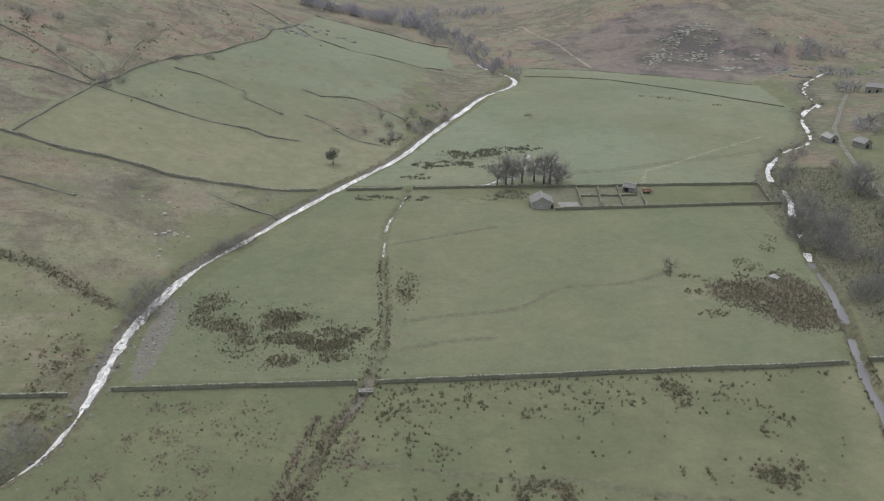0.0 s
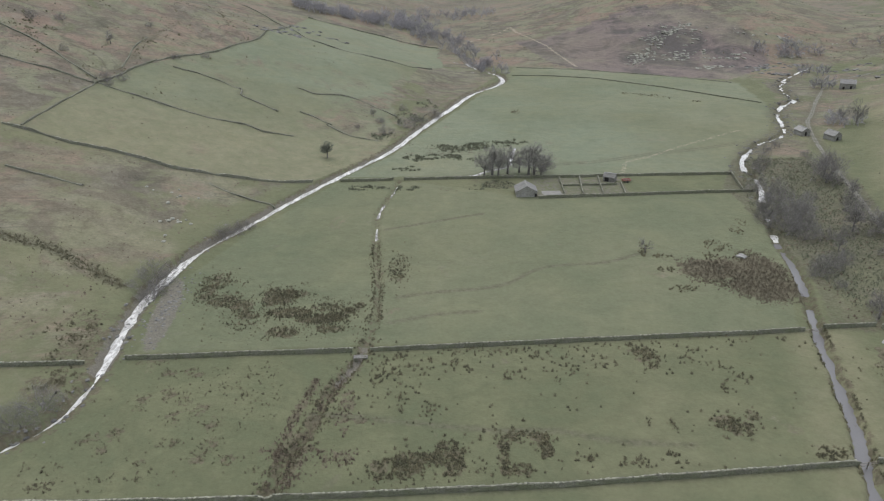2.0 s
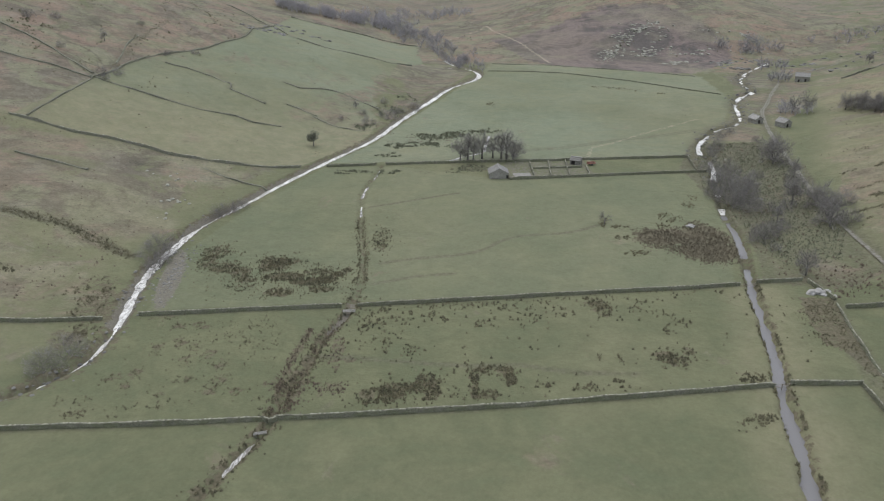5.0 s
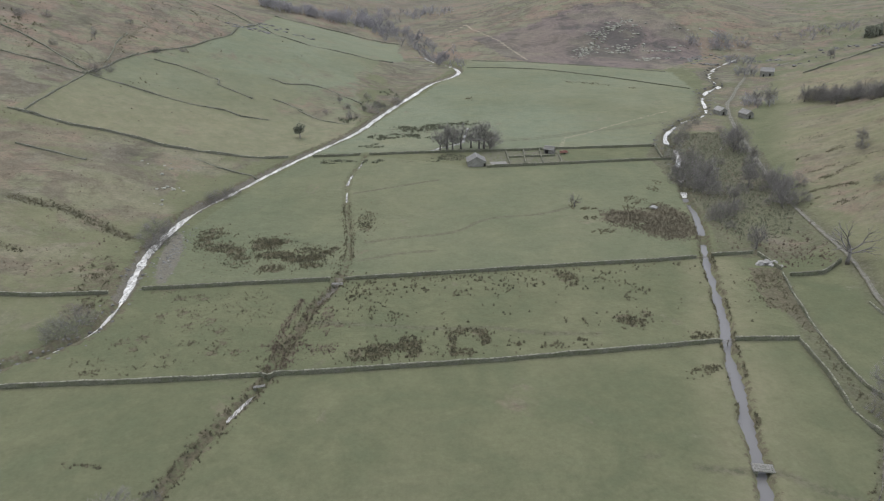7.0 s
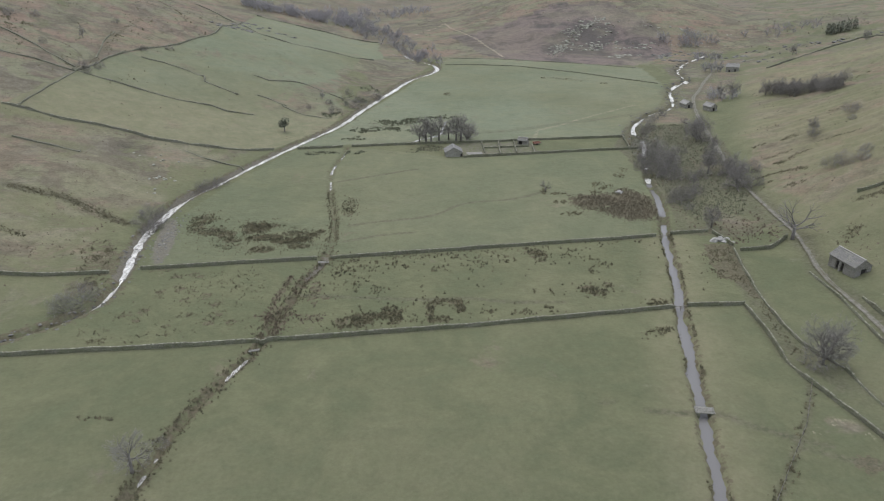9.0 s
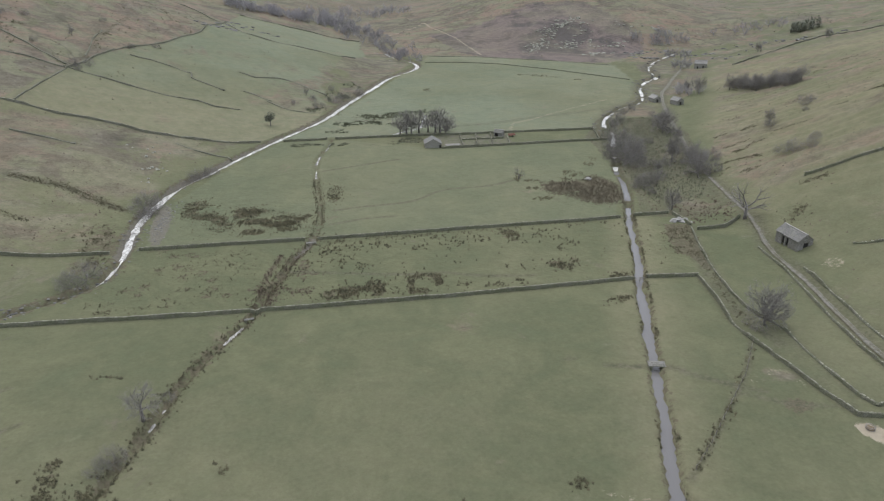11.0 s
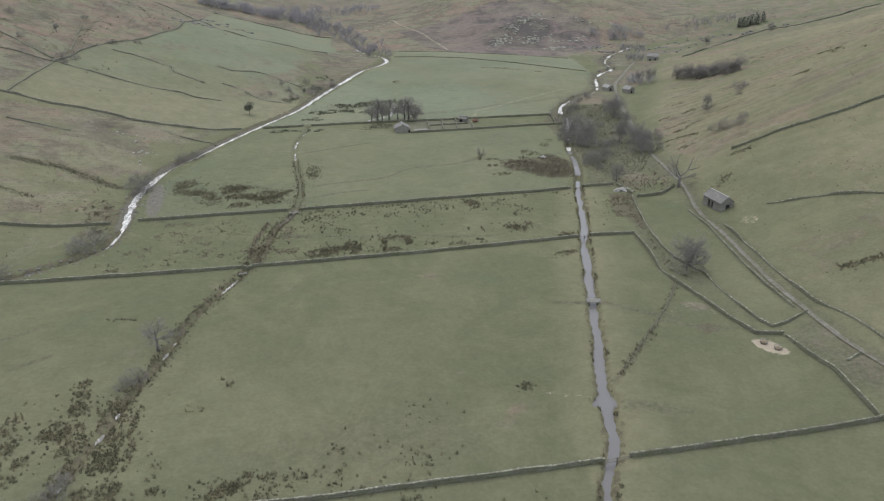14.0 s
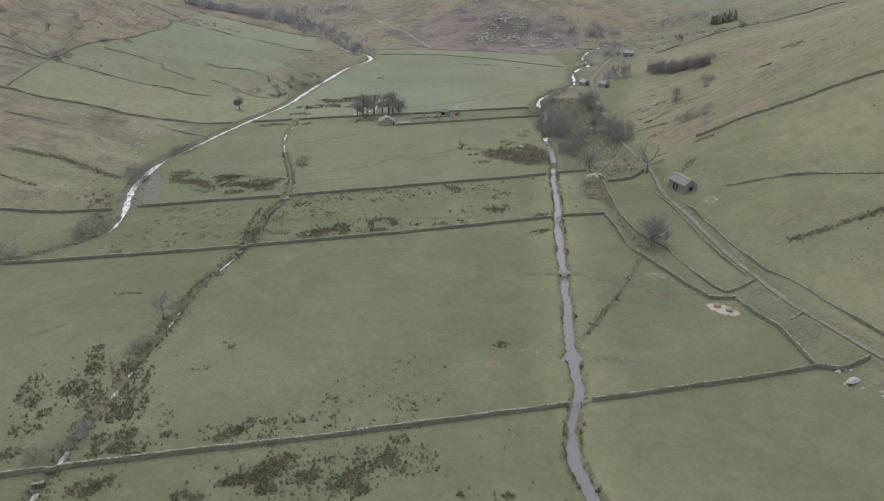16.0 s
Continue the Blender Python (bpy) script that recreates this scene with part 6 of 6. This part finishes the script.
tufts("rushes", np.vstack([beside(STREAM[44:126], 380, 1.1, 0.8), cluster(26, -54, 50, 4, 1.2, 6)]), 0.30, 0.58, GORSE, "rushes and rank grass along the stream banks")
tufts("rushes", np.vstack([patchy(beside(RIVER_EAST[(RIVER_EAST[:, 1] > -62) & (RIVER_EAST[:, 1] < 133)], 1000, 0.3, 1.4), 9, 45), beside([(71, 24), (62, 14), (57, 8)], 60, 0.8), beside([(88, 47), (74, 28), (57, 8)], 60, 0.5), cluster(16, 36, 7.5, 2.6, 1.2), cluster(40, 66, 72.5, 4, 1.1), cluster(30, 70, 85, 4, 1), box_scatter(20, 79, 90, 88, 124)]),
      0.29, 0.61, RUSH, "scattered rush clumps on the beck banks")
tufts("rushes", np.vstack([thinned(poly_scatter(620, [(95, 118), (104, 117), (101, 106), (97.5, 93), (94.6, 95), (92, 97), (93, 106)]), 5, 51, -0.1), beside([(97, 95), (95.5, 84), (93.5, 72), (91.5, 55)], 150, 0.8)]),
      0.24, 0.45, GORSE, "brown withered rushes along the wall foot")
tufts("undergrowth", np.vstack([poly_scatter(420, WOOD_FLOOR), box_scatter(120, 106, 122, 116, 136)]), 0.35, 0.70, BROWN_RUSH, "dead bracken and brambles on the wood floor", category="undergrowth")
tufts("undergrowth", poly_scatter(5200, [(104, 180), (103, 200), (110, 225), (124, 262), (148, 262), (146, 226), (136, 185), (128, 155), (118, 138), (102, 138), (102, 160)]), 0.25, 0.55, LEAF, "dark brambles and ivy under the beck-side trees", category="undergrowth")
tufts("gorse", np.vstack([beside([(-118, 164), (-101, 162.5), (-91, 157), (-78, 150)], 620, 1.2), beside([(-120, 141), (-102, 134)], 140, 0.7), cluster(130, -81, 130, 6, 7, 26), cluster(130, -78, 120, 5, 8, 26), cluster(110, -76, 107, 5, 6, 16)]),
      0.26, 0.55, GORSE, "dark strip of gorse on the fellside bank", category="gorse")
tufts("gorse", np.vstack([beside([(128, 37), (139, 35), (153, 33.5), (175, 30)], 700, 0.8), beside([(138, 8), (150, 6), (165, 4)], 220, 0.7), beside([(143, 123), (150, 120)], 60, 1.2), beside([(136, 108), (128, 103)], 60, 1.0)]),
      0.35, 0.60, GORSE, "dark bank of gorse and bracken on the hillside", category="gorse")
up = np.vstack([beside([(-135, 300), (-138, 337), (-139, 363), (-137, 394)], 60, 1.2), cluster(60, -180, 328, 12, 8, 16), beside([(-100, 395), (-125, 432), (-150, 480)], 60, 1.4), beside([(-166, 300), (-192, 342)], 50, 1.4), box_scatter(160, -240, -110, 290, 480, 60, 4.0), box_scatter(14, -128, -60, 250, 420)])
tufts("gorse", up, 0.4, 0.95, GORSE, "scattered dark bushes on the western fell", category="gorse")


def shelf_line(x0, y0, length):
    """A broken ledge slanting up the eastern hill."""
    t = np.arange(0, length, 3.0)
    return np.c_[x0 + t, y0 - 0.42 * t + 5 * fbm(t, t * 0 + y0, 24, int(y0))]


# rows of dark clumps stand in for the shade along these ledges
LEDGES = [[(138, 169), (144, 169), (152, 162)], [(134, 158), (138, 153), (147, 149)], [(142, 177), (150, 177), (164, 181)], [(125, 111), (130, 110), (136, 107)], [(236, 290), (247, 299), (270, 283)],
          [(229, 220), (231, 213), (240, 201)], [(206, 187), (210, 180)], [(193, 184), (199, 178)], [(131, 164), (140, 162)], [(150, 188), (166, 186), (180, 178)], [(172, 228), (188, 226), (204, 214)], [(206, 265), (222, 261), (246, 280), (272, 289)], [(234, 229), (236, 219), (233, 196)],
          [(124, 118.6), (132, 113.6), (138, 110)], [(146, 180), (152, 178.6)], [(155, 206), (171, 203.6)], [(321, 436), (348, 433), (394, 446)],
          [(180.3, 167), (182.2, 150), (184.3, 130), (187, 115)], [(234, 229), (236, 197), (229, 159)]]
ledge = np.vstack([beside(smooth_line(q, 1.0), 170, 0.7) for q in LEDGES] + [beside(shelf_line(x0, y0, ln), int(ln * 2.4), 0.6) for x0, y0, ln in ((160, 206, 60), (188, 257, 31), (230, 250, 60))])
tufts("gorse", np.vstack([patchy(ledge, 7, 47), patchy(np.vstack([beside(smooth_line(q, 1.0), 60, 1.2) for q in LEDGES[:8]]), 5, 48), box_scatter(160, 135, 260, 130, 330, 50, 2.0)]), 0.22, 0.5, GORSE, "low scrub on the hillside, its dark rows standing in for shade on the ledges", category="bracken")
tufts("rushes", np.vstack([beside([(105, 388), (119, 384), (131, 376)], 50, 1.6), cluster(14, 141, 366, 3, 1.5), cluster(24, 42, 343, 2.5, 5)]), 0.4, 0.8, GORSE, "scattered dark rushes in the field at the valley head")


def hill_scatter(n, test, x0, x1, y0, y1, knots, spread):
    p = box_scatter(n, x0, x1, y0, y1, knots, spread)
    return p[test(p[:, 0], p[:, 1])]


west_slope = lambda x, y: (along(y, FOOT_WEST) - x > 8) & ~inside(x, y, GREEN_WEST)
east_slope = lambda x, y: x - along(y, FOOT_EAST) > 16
tufts("tussocks", hill_scatter(2600, west_slope, -220, -50, 60, 330, 420, 3.0), 0.22, 0.5, BROWN_RUSH, "withered brown tussocks strewn over the western slope", 9, "tussocks")
tufts("tussocks", hill_scatter(900, west_slope, -260, -90, 220, 520, 120, 5.0), 0.3, 0.8, GORSE, "dark heather and bilberry clumps on the western fell", 9, "tussocks")
tufts("tussocks", hill_scatter(1900, east_slope, 112, 300, -30, 330, 320, 3.0), 0.22, 0.5, BROWN_RUSH, "withered brown tussocks strewn over the eastern hill", 9, "tussocks")
tufts("tussocks", np.vstack([box_scatter(130, -110, 0, 245, 420, 26, 2.5), cluster(140, -22, 318, 16, 34, 30), cluster(60, -16, 290, 8, 12, 12)]), 0.2, 0.5, BROWN_RUSH, "withered tussocks in the green enclosure", 9, "tussocks")
tufts("heather", np.vstack([box_scatter(420, 40, 420, 470, 700, 90, 7.0)]), 0.5, 1.0, GORSE, "dark heather clumps on the far hill", category="heather")
